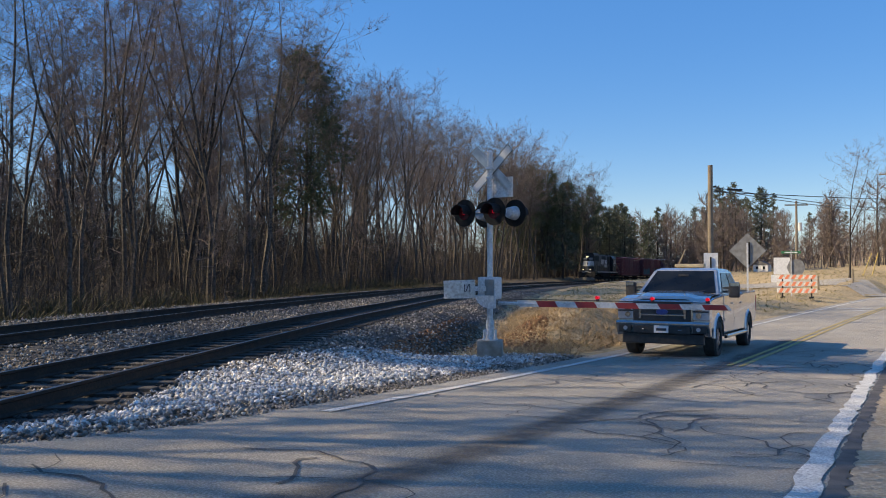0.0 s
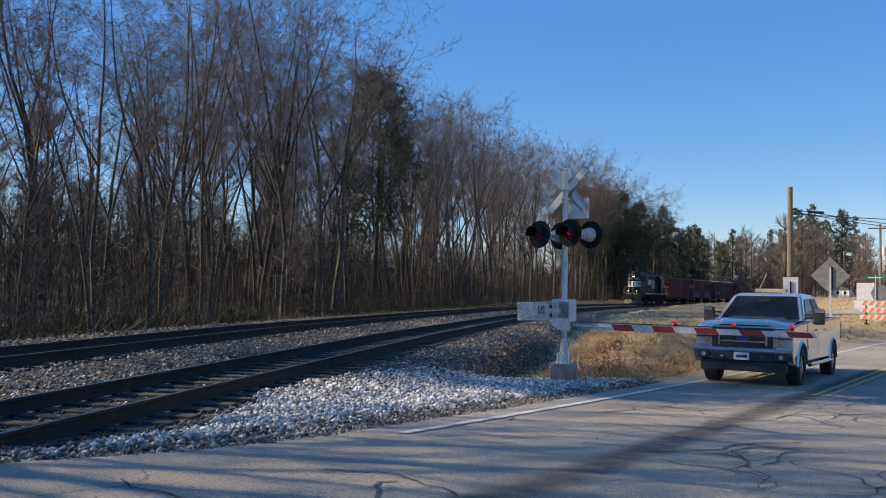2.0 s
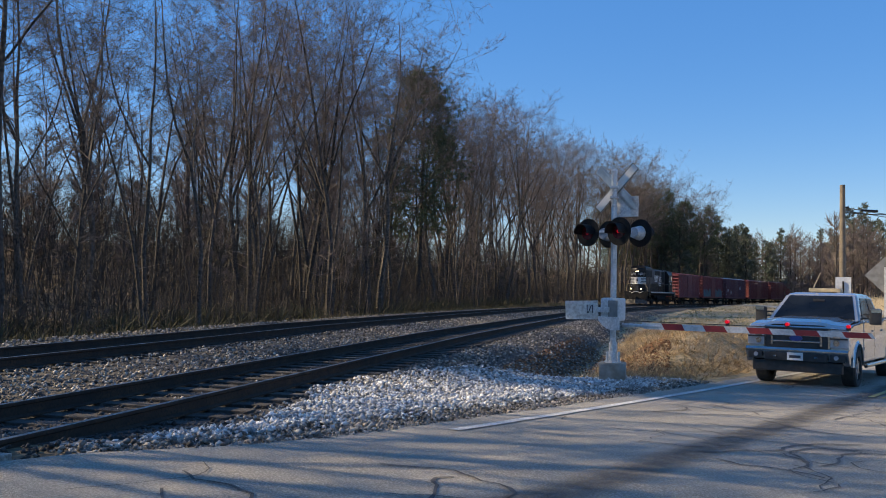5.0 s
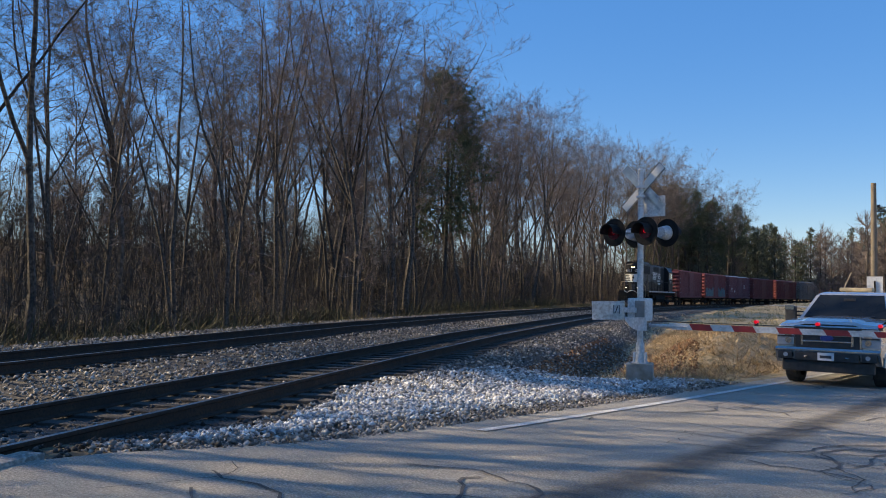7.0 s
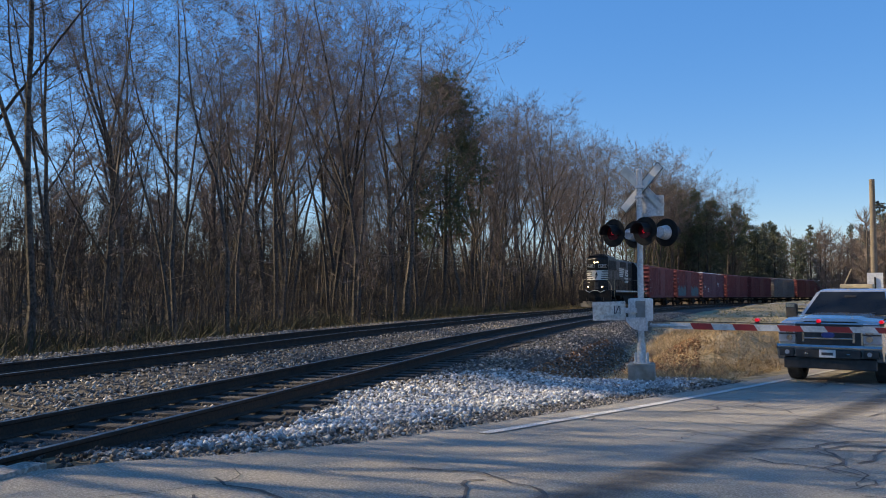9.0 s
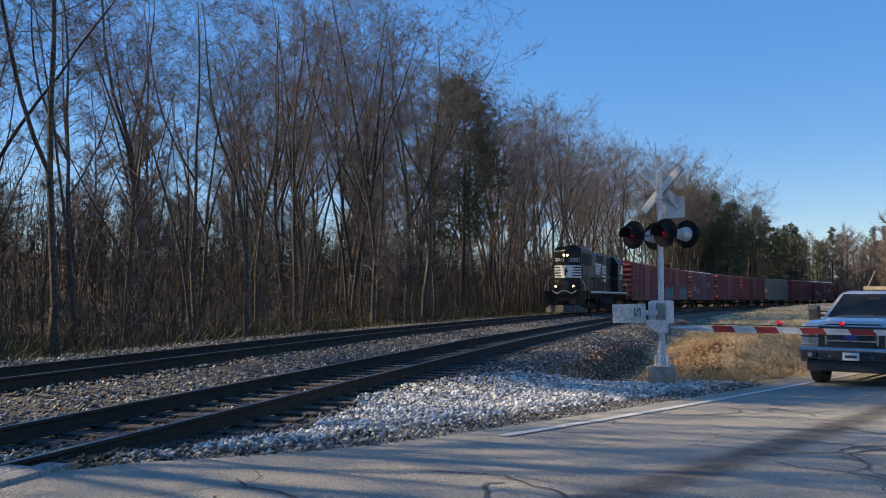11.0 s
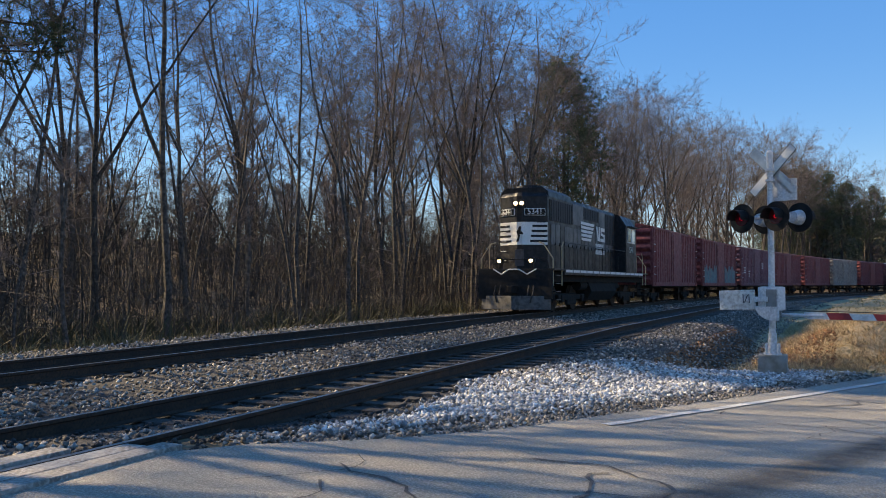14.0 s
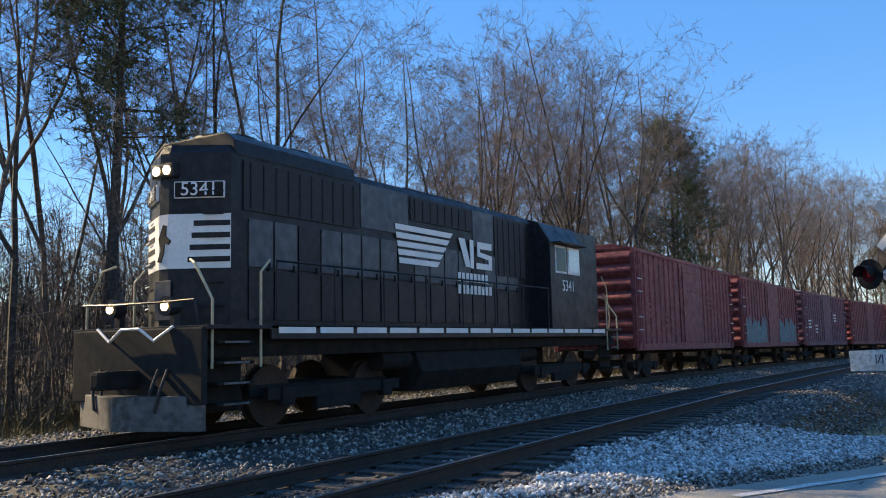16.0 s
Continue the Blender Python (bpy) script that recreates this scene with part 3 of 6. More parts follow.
def build_far_woods():
    rng = np.random.default_rng(77)
    bare = [far_bare(i, 15.0) for i in range(4)]
    pine = [far_pine(20 + i, 15.0) for i in range(3)]

    def spots(n, kinds, yaw0, yaw1, d0, d1, s0, s1, clear=7):
        out = []
        while len(out) < n:
            yw, d = rng.uniform(yaw0, yaw1), rng.uniform(d0, d1)
            x, y = -d * math.sin(radians(yw)), d * math.cos(radians(yw))
            la = float(lateral(x, y))
            if FAR_X - clear < la < NEAR_X + clear and y < 330:
                continue
            out.append((int(rng.integers(kinds)), x, y, gz(x, y), rng.uniform(s0, s1), rng.uniform(0, 6.28), rng.uniform(0.9, 1.3)))
        return out
    joined_wood("far_pine_wood", pine, spots(34, 3, -4.5, 2.5, 150, 200, 0.8, 1.08, 5) + spots(46, 3, -13.5, 0, 170, 250, 0.8, 1.12, 5) + spots(14, 3, -40, -13, 190, 260, 0.7, 0.95), M_BARK, M_FAR_NEEDLE, "dark evergreen wood beyond the bend of the line, haze mixed into its colour")
    joined_wood("far_bare_wood", bare, spots(150, 4, -44, -7, 140, 225, 0.62, 1.0) + spots(40, 4, -9, 3, 210, 270, 1.0, 1.25) + spots(26, 4, -12, 4, 150, 185, 0.5, 0.95, 6)
                + [(int(rng.integers(4)), *on_track(a, b)[:2], gz(*on_track(a, b)[:2]), rng.uniform(0.9, 1.2), rng.uniform(0, 6), 1.0)
                   for a, b in zip(rng.uniform(60, 200, 50), rng.uniform(-60, -34, 50))]
                + [(int(rng.integers(4)), *on_track(a, b)[:2], gz(*on_track(a, b)[:2]), rng.uniform(0.42, 0.62), rng.uniform(0, 6), 1.4)
                   for a, b in zip(rng.uniform(5, 85, 60), rng.uniform(-70, -32, 60))],
                M_BARK, M_TWIG, "brown leafless winter wood in the distance")


def build_structure():
    build_ground()
    rd = new("road", strip("road", ROAD_LINE, ROAD_LEFT + 0.2, ROAD_RIGHT, road_surface, M_ASPHALT, 25))
    tagged(rd, "worn grey asphalt road with sealed cracks", "road", kind="structure")
    for nm, lat in (("track_1", NEAR_X), ("track_2", FAR_X)):
        tr = empty(nm)
        tagged(tr, "railway track with rusty steel rails on ballast", "railway track", kind="structure")
        rail_mesh(lat - 0.7525, -60, 330, "rail", tr)
        rail_mesh(lat + 0.7525, -60, 330, "rail", tr)




# ---- more materials ----
M_SILVER = material("silver_paint", (0.46, 0.46, 0.465), 0.26, 0.5, second=(0.41, 0.41, 0.415), scale=1.5, coat=0.9)
M_CHROME = material("chrome", (0.42, 0.41, 0.40), 0.16, 1.0, second=(0.30, 0.295, 0.29), scale=6)
M_BLACK_PLASTIC = material("black_plastic", (0.02, 0.02, 0.022), 0.55, second=(0.035, 0.035, 0.037), scale=10)
M_GLASS = material("dark_glass", (0.008, 0.010, 0.013), 0.05, second=(0.015, 0.018, 0.021), scale=2, spec=0.18)
M_CLEAR = material("lamp_lens", (0.45, 0.47, 0.49), 0.12, second=(0.35, 0.37, 0.4), scale=14, coat=0.8)
M_RUBBER = material("rubber", (0.022, 0.022, 0.023), 0.85, second=(0.04, 0.038, 0.036), scale=12, bump=0.3)
M_ALLOY = material("alloy", (0.45, 0.46, 0.47), 0.35, 0.9, second=(0.3, 0.3, 0.31), scale=9)
M_BADGE = material("blue_badge", (0.02, 0.05, 0.22), 0.3, second=(0.03, 0.07, 0.26), scale=20)
M_PLATE = material("white_plate", (0.75, 0.76, 0.76), 0.5, second=(0.62, 0.63, 0.64), scale=12)
M_BARS = material("dark_lettering", (0.04, 0.045, 0.06), 0.7)
M_GALV = material("weathered_aluminium_paint", (0.58, 0.59, 0.60), 0.55, 0.25, second=(0.42, 0.42, 0.42), scale=5, fine=(0.68, 0.68, 0.68), fine_scale=25, bump=0.15)
M_WHITE = material("weathered_white_paint", (0.74, 0.74, 0.72), 0.6, second=(0.55, 0.54, 0.5), scale=4, fine=(0.4, 0.37, 0.33), fine_scale=16, contrast=0.75)
M_BLACK = material("matt_black", (0.010, 0.010, 0.011), 0.65, second=(0.018, 0.018, 0.018), scale=8, spec=0.2)
M_RED = material("red_reflective", (0.34, 0.025, 0.03), 0.55, second=(0.25, 0.022, 0.026), scale=5)
M_REDLENS = material("red_lens", (0.05, 0.004, 0.008), 0.25, second=(0.08, 0.006, 0.01), scale=20)
M_REDLIT = material("red_lamp", (0.16, 0.002, 0.006), 0.3, glow=(1.0, 0.0, 0.025), glow_strength=0.42)
M_CONCRETE = material("concrete", (0.33, 0.31, 0.28), 0.9, second=(0.2, 0.18, 0.15), scale=5, bump=0.5, bump_scale=40)
M_TIMBER = material("weathered_timber", (0.34, 0.31, 0.28), 0.9, second=(0.18, 0.16, 0.14), scale=3, fine=(0.45, 0.42, 0.38), fine_scale=30, bump=0.6, bump_scale=40, per_piece=0.25)
M_POLE = material("creosoted_pole", (0.19, 0.15, 0.11), 0.9, second=(0.12, 0.09, 0.07), scale=3, fine=(0.27, 0.23, 0.17), fine_scale=30, bump=0.5)
M_WIRE = material("black_wire", (0.015, 0.015, 0.016), 0.6)
M_SIGNBACK = material("bare_aluminium", (0.27, 0.27, 0.265), 0.55, 0.3, second=(0.19, 0.19, 0.185), scale=5)
M_ALU = material("plain_aluminium", (0.55, 0.57, 0.60), 0.38, 0.9, second=(0.42, 0.44, 0.47), scale=5)
M_GREEN = material("street_sign_green", (0.02, 0.16, 0.07), 0.5, second=(0.03, 0.2, 0.09), scale=8)
M_ORANGE = material("orange_stripe", (0.75, 0.22, 0.10), 0.6, second=(0.6, 0.2, 0.12), scale=6)
M_LOCO = material("black_loco_paint", (0.008, 0.0085, 0.01), 0.42, second=(0.014, 0.015, 0.018), scale=1.3, fine=(0.022, 0.022, 0.025), fine_scale=7, rough_var=0.12, spec=0.22)
# faded paint, with sky light on the upper panels mixed in
M_LOCO_GREY = material("faded_lit_loco_paint", (0.035, 0.04, 0.05), 0.45, second=(0.012, 0.014, 0.017), scale=0.8, fine=(0.06, 0.068, 0.08), fine_scale=5, rough_var=0.1)
M_GRILLE = material("loco_grille", (0.010, 0.010, 0.011), 0.7, second=(0.018, 0.018, 0.018), scale=12)
M_LOCO_WHITE = material("loco_white", (0.76, 0.755, 0.73), 0.5, second=(0.64, 0.63, 0.6), scale=2, fine=(0.66, 0.65, 0.62), fine_scale=18)
M_HANDRAIL = material("tan_handrail", (0.50, 0.40, 0.24), 0.5, second=(0.38, 0.30, 0.2), scale=8)
M_HEADLIGHT = material("headlight_lit", (0.9, 0.85, 0.7), 0.2, glow=(1.0, 0.80, 0.50), glow_strength=3.5)
M_UNDER = material("dusty_underframe", (0.014, 0.013, 0.012), 0.85, second=(0.024, 0.021, 0.019), scale=4, spec=0.15)
M_CAR_RED = material("oxide_red_paint", (0.20, 0.032, 0.036), 0.65, second=(0.14, 0.026, 0.03), scale=0.9, fine=(0.26, 0.07, 0.065), fine_scale=6, rough_var=0.12)
M_CAR_MAROON = material("faded_maroon_paint", (0.16, 0.042, 0.055), 0.7, second=(0.11, 0.034, 0.045), scale=0.9, fine=(0.24, 0.11, 0.12), fine_scale=5)
M_CAR_TAN = material("grey_tan_paint", (0.22, 0.17, 0.15), 0.7, second=(0.15, 0.11, 0.10), scale=1.0, fine=(0.4, 0.34, 0.28), fine_scale=6)
M_GRAFFITI = material("teal_graffiti_paint", (0.07, 0.19, 0.19), 0.65, second=(0.16, 0.12, 0.12), scale=1.6, fine=(0.03, 0.09, 0.13), fine_scale=4)
M_ROOF_WHITE = material("pale_roof_sheet", (0.75, 0.75, 0.76), 0.5, second=(0.6, 0.6, 0.62), scale=3)
M_PLOUGH = material("scuffed_plough", (0.13, 0.125, 0.12), 0.6, 0.2, second=(0.05, 0.047, 0.044), scale=3, fine=(0.14, 0.135, 0.13), fine_scale=9)
M_FIELD = material("field_blade", (0.33, 0.27, 0.14), 0.9, second=(0.19, 0.155, 0.075), scale=0.25, per_island=0.45)
M_LEAF = material("fallen_leaf", (0.26, 0.12, 0.055), 0.9, second=(0.13, 0.065, 0.035), scale=3, per_island=0.6)
M_HOUSE = material("white_siding", (0.7, 0.7, 0.68), 0.7, second=(0.6, 0.6, 0.58), scale=2)
M_ROOFING = material("grey_shingle", (0.14, 0.135, 0.13), 0.9, second=(0.09, 0.09, 0.09), scale=4)


def disc(center, normal, r, depth, seg=28):
    c, n = Vector(center), Vector(normal).normalized()
    return cyl(c - n * depth / 2, c + n * depth / 2, r, r, seg)


def poly_plate(pts, thick, axis="y", at=0.0):
    """A flat plate from an outline of pairs, of some thickness."""
    return prism(pts, at - thick / 2, at + thick / 2, axis)


# ---- crossing signal with its lowered gate ----
def build_signal():
    base = Vector((-1.42, 17.9))
    g = gz(*base)
    top = 3.76
    s = empty("crossing_signal", pose(base.x, base.y, g))
    tagged(s, "aluminium-painted level crossing signal mast with lowered red and white gate", "crossing signal")
    z = lambda w: w - g
    bm = box(0, 0, z(-0.32), 0.52, 0.52, 0.34, 0.03)
    part("foundation", bm, M_CONCRETE, s, "stained concrete foundation block")
    bm = cyl((0, 0, z(-0.17)), (0, 0, z(-0.12)), 0.17, 0.17, 12)
    add_cyl(bm, (0, 0, z(-0.12)), (0, 0, z(0.26)), 0.095, 0.08, 12)
    part("pedestal", bm, M_GALV, s)
    for i in range(4):
        a = math.pi / 4 + i * math.pi / 2
        part("anchor_bolt", cyl((0.16 * math.cos(a), 0.16 * math.sin(a), z(-0.16)), (0.16 * math.cos(a), 0.16 * math.sin(a), z(0.06)), 0.022, 0.022, 8), M_GALV, s)
    part("mast", cyl((0, 0, z(0.2)), (0, 0, z(top)), 0.062, 0.058, 16), M_GALV, s)
    bm = cyl((0, 0, z(top)), (0, 0, z(top + 0.05)), 0.07, 0.03, 16)
    part("mast_cap", bm, M_GALV, s)
    # crossbuck
    nx, ny = 0.42, 0.9075
    ax = Vector((ny, -nx, 0))
    for k, sg in enumerate((1, -1)):
        d = (ax * sg + Vector((0, 0, 1.0))).normalized()
        up = Vector((nx, ny, 0))
        side = d.cross(up)
        m = Matrix((d, side, up)).transposed().to_4x4()
        m.translation = Vector((nx, ny, 0)) * (0.10 + 0.02 * k) + Vector((0, 0, z(3.42)))
        bl = part("crossbuck_blade", box(0, 0, 0, 1.22, 0.20, 0.012, 0, m), M_SIGNBACK if sg > 0 else M_ALU, s, "crossbuck blade, white with bare aluminium back")
        part("stripe", box(0, 0.0, -0.011, 1.2, 0.15 if sg > 0 else 0.10, 0.004, 0, m), M_LOCO_WHITE if sg > 0 else M_ALU, bl)
    for zz in (3.42, 3.22):
        bm = cyl((0, 0, z(zz)), (nx * 0.13, ny * 0.13, z(zz)), 0.03, 0.03, 8)
        add_box(bm, 0, 0, z(zz), 0.17, 0.17, 0.05, 0.01)
        part("clamp", bm, M_GALV, s)
    c = Vector((nx, ny, 0)) * 0.12 + ax * 0.20
    m = Matrix.Translation((c.x, c.y, z(3.03))) @ Euler((0, 0, math.atan2(-nx, ny))).to_matrix().to_4x4()
    part("track_count_plate", box(0, 0, 0, 0.56, 0.012, 0.42, 0, m), M_GALV, s, "grey plate seen from behind")
    # two back-to-back pairs of flashing lamps
    n_a = Vector((-0.55, -0.835, 0))
    arm = Vector((0.835, -0.55, 0))
    zc = z(2.49)
    bm = cyl(arm * -0.42 + Vector((0, 0, zc + 0.02)), arm * 0.42 + Vector((0, 0, zc + 0.02)), 0.035, 0.035, 10)
    add_cyl(bm, (0, 0, zc - 0.12), (0, 0, zc + 0.16), 0.10, 0.10, 12)
    part("crossarm", bm, M_GALV, s)
    for face in (1, -1):
        n = n_a * face
        for k, sg in enumerate((-1, 1)):
            c = arm * 0.39 * sg + n * 0.35 + Vector((0, 0, zc))
            hs = part("lamp_housing", cyl(c - n * 0.22, c - n * 0.02, 0.11, 0.15, 18), M_GALV, s)
            part("background_disc", disc(c, n, 0.285, 0.014), M_BLACK, hs, "round black target board")
            bm = bmesh.new()
            ang = [math.radians(a) for a in range(-15, 196, 15)]
            up, sd = Vector((0, 0, 1)), n.cross(Vector((0, 0, 1)))
            ri = [[bm.verts.new(c + n * dd + sd * math.cos(a) * r + up * math.sin(a) * r) for a in ang] for dd, r in ((0.0, 0.165), (0.26, 0.165), (0.26, 0.158), (0.0, 0.158))]
            for q in range(3):
                for i in range(len(ang) - 1):
                    bm.faces.new((ri[q][i], ri[q][i + 1], ri[q + 1][i + 1], ri[q + 1][i]))
            part("hood", bm, M_BLACK, hs)
            part("red_lens", disc(c + n * 0.012, n, 0.15, 0.02), M_REDLENS, hs, "red signal lens")
            part("lamp_glow", disc(c + n * 0.026, n, 0.036, 0.012, 14), M_REDLIT, hs, "bright lamp behind red lens")
    # gate mechanism, counterweight and arm
    nx, ny = RX, RY
    ux = Vector((ny, -nx, 0))
    rot = Euler((0, 0, math.atan2(-nx, ny))).to_matrix().to_4x4()
    off = Matrix.Translation((0, -0.0, 0)) @ rot
    mb = box(0.02, -0.05, z(0.93), 0.40, 0.36, 0.46, 0.05, off)
    mech = part("gate_mechanism", mb, M_GALV, s, "grey gate motor box")
    part("mechanism_door", box(0.10, -0.245, z(0.93), 0.2, 0.03, 0.36, 0.01, off), M_SIGNBACK, mech, "grey mechanism cover")
    prof = [(-0.19, z(0.78)), (0.24, z(0.78)), (0.24, z(0.52)), (0.12, z(0.515)), (0.0, z(0.545)), (-0.10, z(0.61)), (-0.17, z(0.70))]
    bm = poly_plate(prof, 0.10, "y", -0.27)
    bmesh.ops.transform(bm, matrix=off, verts=bm.verts)
    part("arm_bracket", bm, M_GALV, mech, "curved pale casting")
    m2 = off @ Matrix.Translation((-0.56, -0.30, z(0.90))) @ Euler((0, radians(-2), 0)).to_matrix().to_4x4()
    cw = part("counterweight", box(0, 0, 0, 0.72, 0.06, 0.38, 0.015, m2), M_WHITE, s, "white steel counterweight plate with dark marks")
    for bx, rz in ((0.14, 0.0), (0.20, 25), (0.26, 0.0)):
        mm = m2 @ Matrix.Translation((bx, -0.034, 0.02)) @ Euler((0, radians(rz), 0)).to_matrix().to_4x4()
        part("mark", box(0, 0, 0, 0.018, 0.006, 0.17, 0, mm), M_BARS, cw)
    part("support_arm", box(-0.2, -0.30, z(0.92), 0.5, 0.05, 0.10, 0.01, off), M_GALV, s)
    # striped arm in sloping panels
    k0, k1, zb = 0.42, 4.78, z(0.62)
    part("arm_tube", cyl(ux * 0.2 + Vector((0, 0, zb)), ux * 1.0 + Vector((0, 0, zb)), 0.035, 0.03, 8), M_GALV, s)
    gate = part("gate_arm", box((k0 + k1) / 2 + 0.1, 0.012, zb, k1 - k0 - 0.2, 0.02, 0.10, 0, rot), M_WHITE, s, "lowered gate arm with red and white slanted stripes, whites greyed for shade")
    k, i = k0 + 0.2, 0
    while k < k1 - 0.05:
        e = min(k + 0.41, k1)
        h0, h1 = 0.066 - 0.004 * k, 0.066 - 0.004 * e
        bm = poly_plate([(k, zb + h0), (e, zb + h1), (e + 0.07, zb - h1), (k + 0.07, zb - h0)], 0.012, "y", -0.01)
        bmesh.ops.transform(bm, matrix=rot, verts=bm.verts)
        # white stripes take a grey that stands for shade on this side
        part("stripe", bm, M_GALV if i % 2 == 0 else M_RED, gate)
        k, i = e, i + 1
    for kk in (2.32, 3.40, 4.42):
        c = ux * kk + Vector((0, 0, zb + 0.075))
        lp = part("gate_lamp", box(c.x, c.y, c.z + 0.02, 0.07, 0.07, 0.05, 0.01), M_BLACK_PLASTIC, s)
        for sg in (1, -1):
            cc = c + Vector((0, 0, 0.07)) + Vector((RX, RY, 0)) * 0.03 * sg
            part("lens", disc(cc, (RX * sg, RY * sg, 0), 0.032, 0.05, 16), M_REDLIT, lp, "lit red gate lamp")
    bm = bmesh.new()
    add_cyl(bm, ux * 0.3 + Vector((0, 0.03, zb + 0.085)), ux * 4.4 + Vector((0, 0.03, zb + 0.08)), 0.008, 0.008, 6)
    part("lamp_cable", bm, M_WIRE, s)


# ---- pickup truck ----
def arc(cx, cz, r, a0, a1, n):
    return [(cx + r * math.cos(radians(a0 + (a1 - a0) * i / n)), cz + r * math.sin(radians(a0 + (a1 - a0) * i / n))) for i in range(n + 1)]


def wheel(parent, x, y, r, sg):
    bm = bmesh.new()
    n, w = 28, 0.27
    prof = [(r * 0.62, -w / 2), (r * 0.93, -w / 2), (r, -w / 2 + 0.04), (r, w / 2 - 0.04), (r * 0.93, w / 2), (r * 0.62, w / 2)]
    rings = [[bm.verts.new((x + u, y + rr * math.cos(2 * math.pi * i / n), r + rr * math.sin(2 * math.pi * i / n))) for rr, u in prof] for i in range(n)]
    for i in range(n):
        for j in range(len(prof)):
            bm.faces.new((rings[i][j], rings[(i + 1) % n][j], rings[(i + 1) % n][(j + 1) % len(prof)], rings[i][(j + 1) % len(prof)]))
    bmesh.ops.recalc_face_normals(bm, faces=bm.faces)
    w_ob = part("wheel", bm, M_RUBBER, parent, "black all-terrain tyre")
    bm = cyl((x + sg * 0.02, y, r), (x + sg * 0.09, y, r), r * 0.62, r * 0.6, 24)
    for i in range(6):
        a = i * math.pi / 3
        add_box(bm, 0, 0, 0, 0.03, 0.06, r * 0.5, 0.008, Matrix.Translation((x + sg * 0.10, y, r)) @ Euler((a, 0, 0)).to_matrix().to_4x4() @ Matrix.Translation((0, 0, r * 0.3)))
    add_cyl(bm, (x + sg * 0.08, y, r), (x + sg * 0.13, y, r), 0.07, 0.06, 14)
    part("rim", bm, M_ALLOY, w_ob, "polished alloy rim")


def build_truck():
    x0, y0 = 2.19, 18.95
    cz = float(road_surface(np.array([x0 + 0.5]), np.array([y0 + 1.2]))[0])
    cz2 = float(road_surface(np.array([x0 + 1.9]), np.array([y0 + 5.0]))[0])
    tk = empty("pickup_truck", pose(x0, y0, cz + 0.005, math.degrees(math.atan2(cz2 - cz, 4.2)), 0, -20.8))
    tagged(tk, "silver crew-cab pickup truck waiting at the gate", "pickup truck")
    wf, wr, ar = 1.02, 4.98, 0.47
    prof = [(0.10, 0.62), (0.10, 1.10), (0.16, 1.24), (0.60, 1.31), (1.50, 1.36), (4.10, 1.37), (4.14, 1.40), (6.18, 1.44), (6.24, 1.38), (6.24, 0.70), (6.10, 0.62)]
    prof += arc(wr, 0.44, ar, 25, 155, 10) + [(4.45, 0.50), (1.58, 0.50)] + arc(wf, 0.44, ar, 25, 155, 10)
    bm = prism(prof, -0.985, 0.985, "x", 0.035)
    part("body", bm, M_SILVER, tk, "silver metallic body")
    bm = box(0, 3.1, 0.52, 1.5, 5.6, 0.30)
    part("chassis", bm, M_BLACK_PLASTIC, tk)
    # flared arches
    for yy in (wf, wr):
        for sg in (-1, 1):
            bm = bmesh.new()
            a, b = arc(yy, 0.44, ar + 0.005, 0, 180, 14), arc(yy, 0.44, ar + 0.075, 0, 180, 14)
            v0 = [bm.verts.new((sg * 1.015, p, q)) for p, q in a]
            v1 = [bm.verts.new((sg * 0.985, p, q)) for p, q in b]
            v2 = [bm.verts.new((sg * 0.93, p, q)) for p, q in a]
            for i in range(14):
                bm.faces.new((v0[i], v0[i + 1], v1[i + 1], v1[i]))
                bm.faces.new((v0[i], v0[i + 1], v2[i + 1], v2[i]))
            part("wheel_arch", bm, M_SILVER, tk, smooth=True)
            wheel(tk, sg * 0.86, yy, 0.405, sg)
    # hood with raised middle
    bm = bmesh.new()
    cols = [-0.93, -0.62, -0.5, 0.0, 0.5, 0.62, 0.93]
    rows = [(0.13, 1.22), (0.22, 1.28), (0.55, 1.34), (1.0, 1.375), (1.48, 1.39)]
    V = [[bm.verts.new((c * (0.96 if y < 0.2 else 1.0), y + 0.05 * c * c, z + (0.055 if abs(c) < 0.55 else -0.005 if abs(c) > 0.9 else 0.012))) for c in cols] for y, z in rows]
    for i in range(len(rows) - 1):
        for j in range(len(cols) - 1):
            bm.faces.new((V[i][j], V[i][j + 1], V[i + 1][j + 1], V[i + 1][j]))
    part("hood", bm, M_SILVER, tk, smooth=False)
    # cab: lower ring, roof and glass
    lo = [(-0.95, 1.42), (0.95, 1.42), (0.95, 4.10), (-0.95, 4.10)]
    hi = [(-0.74, 2.22), (0.74, 2.22), (0.74, 3.86), (-0.74, 3.86)]
    bm = bmesh.new()
    va = [bm.verts.new((x, y, 1.34)) for x, y in lo]
    vb = [bm.verts.new((x, y, 1.93)) for x, y in hi]
    vc = [bm.verts.new((x * 0.86, y + (0.22 if i < 2 else -0.15), 1.985)) for i, (x, y) in enumerate(hi)]
    for i in range(4):
        j = (i + 1) % 4
        bm.faces.new((va[i], va[j], vb[j], vb[i]))
        bm.faces.new((vb[i], vb[j], vc[j], vc[i]))
    bm.faces.new(vc)
    bm.faces.new(va[::-1])
    bmesh.ops.recalc_face_normals(bm, faces=bm.faces)
    bmesh.ops.bevel(bm, geom=list(bm.edges), offset=0.03, segments=2, affect="EDGES")
    cab = part("cab", bm, M_SILVER, tk)

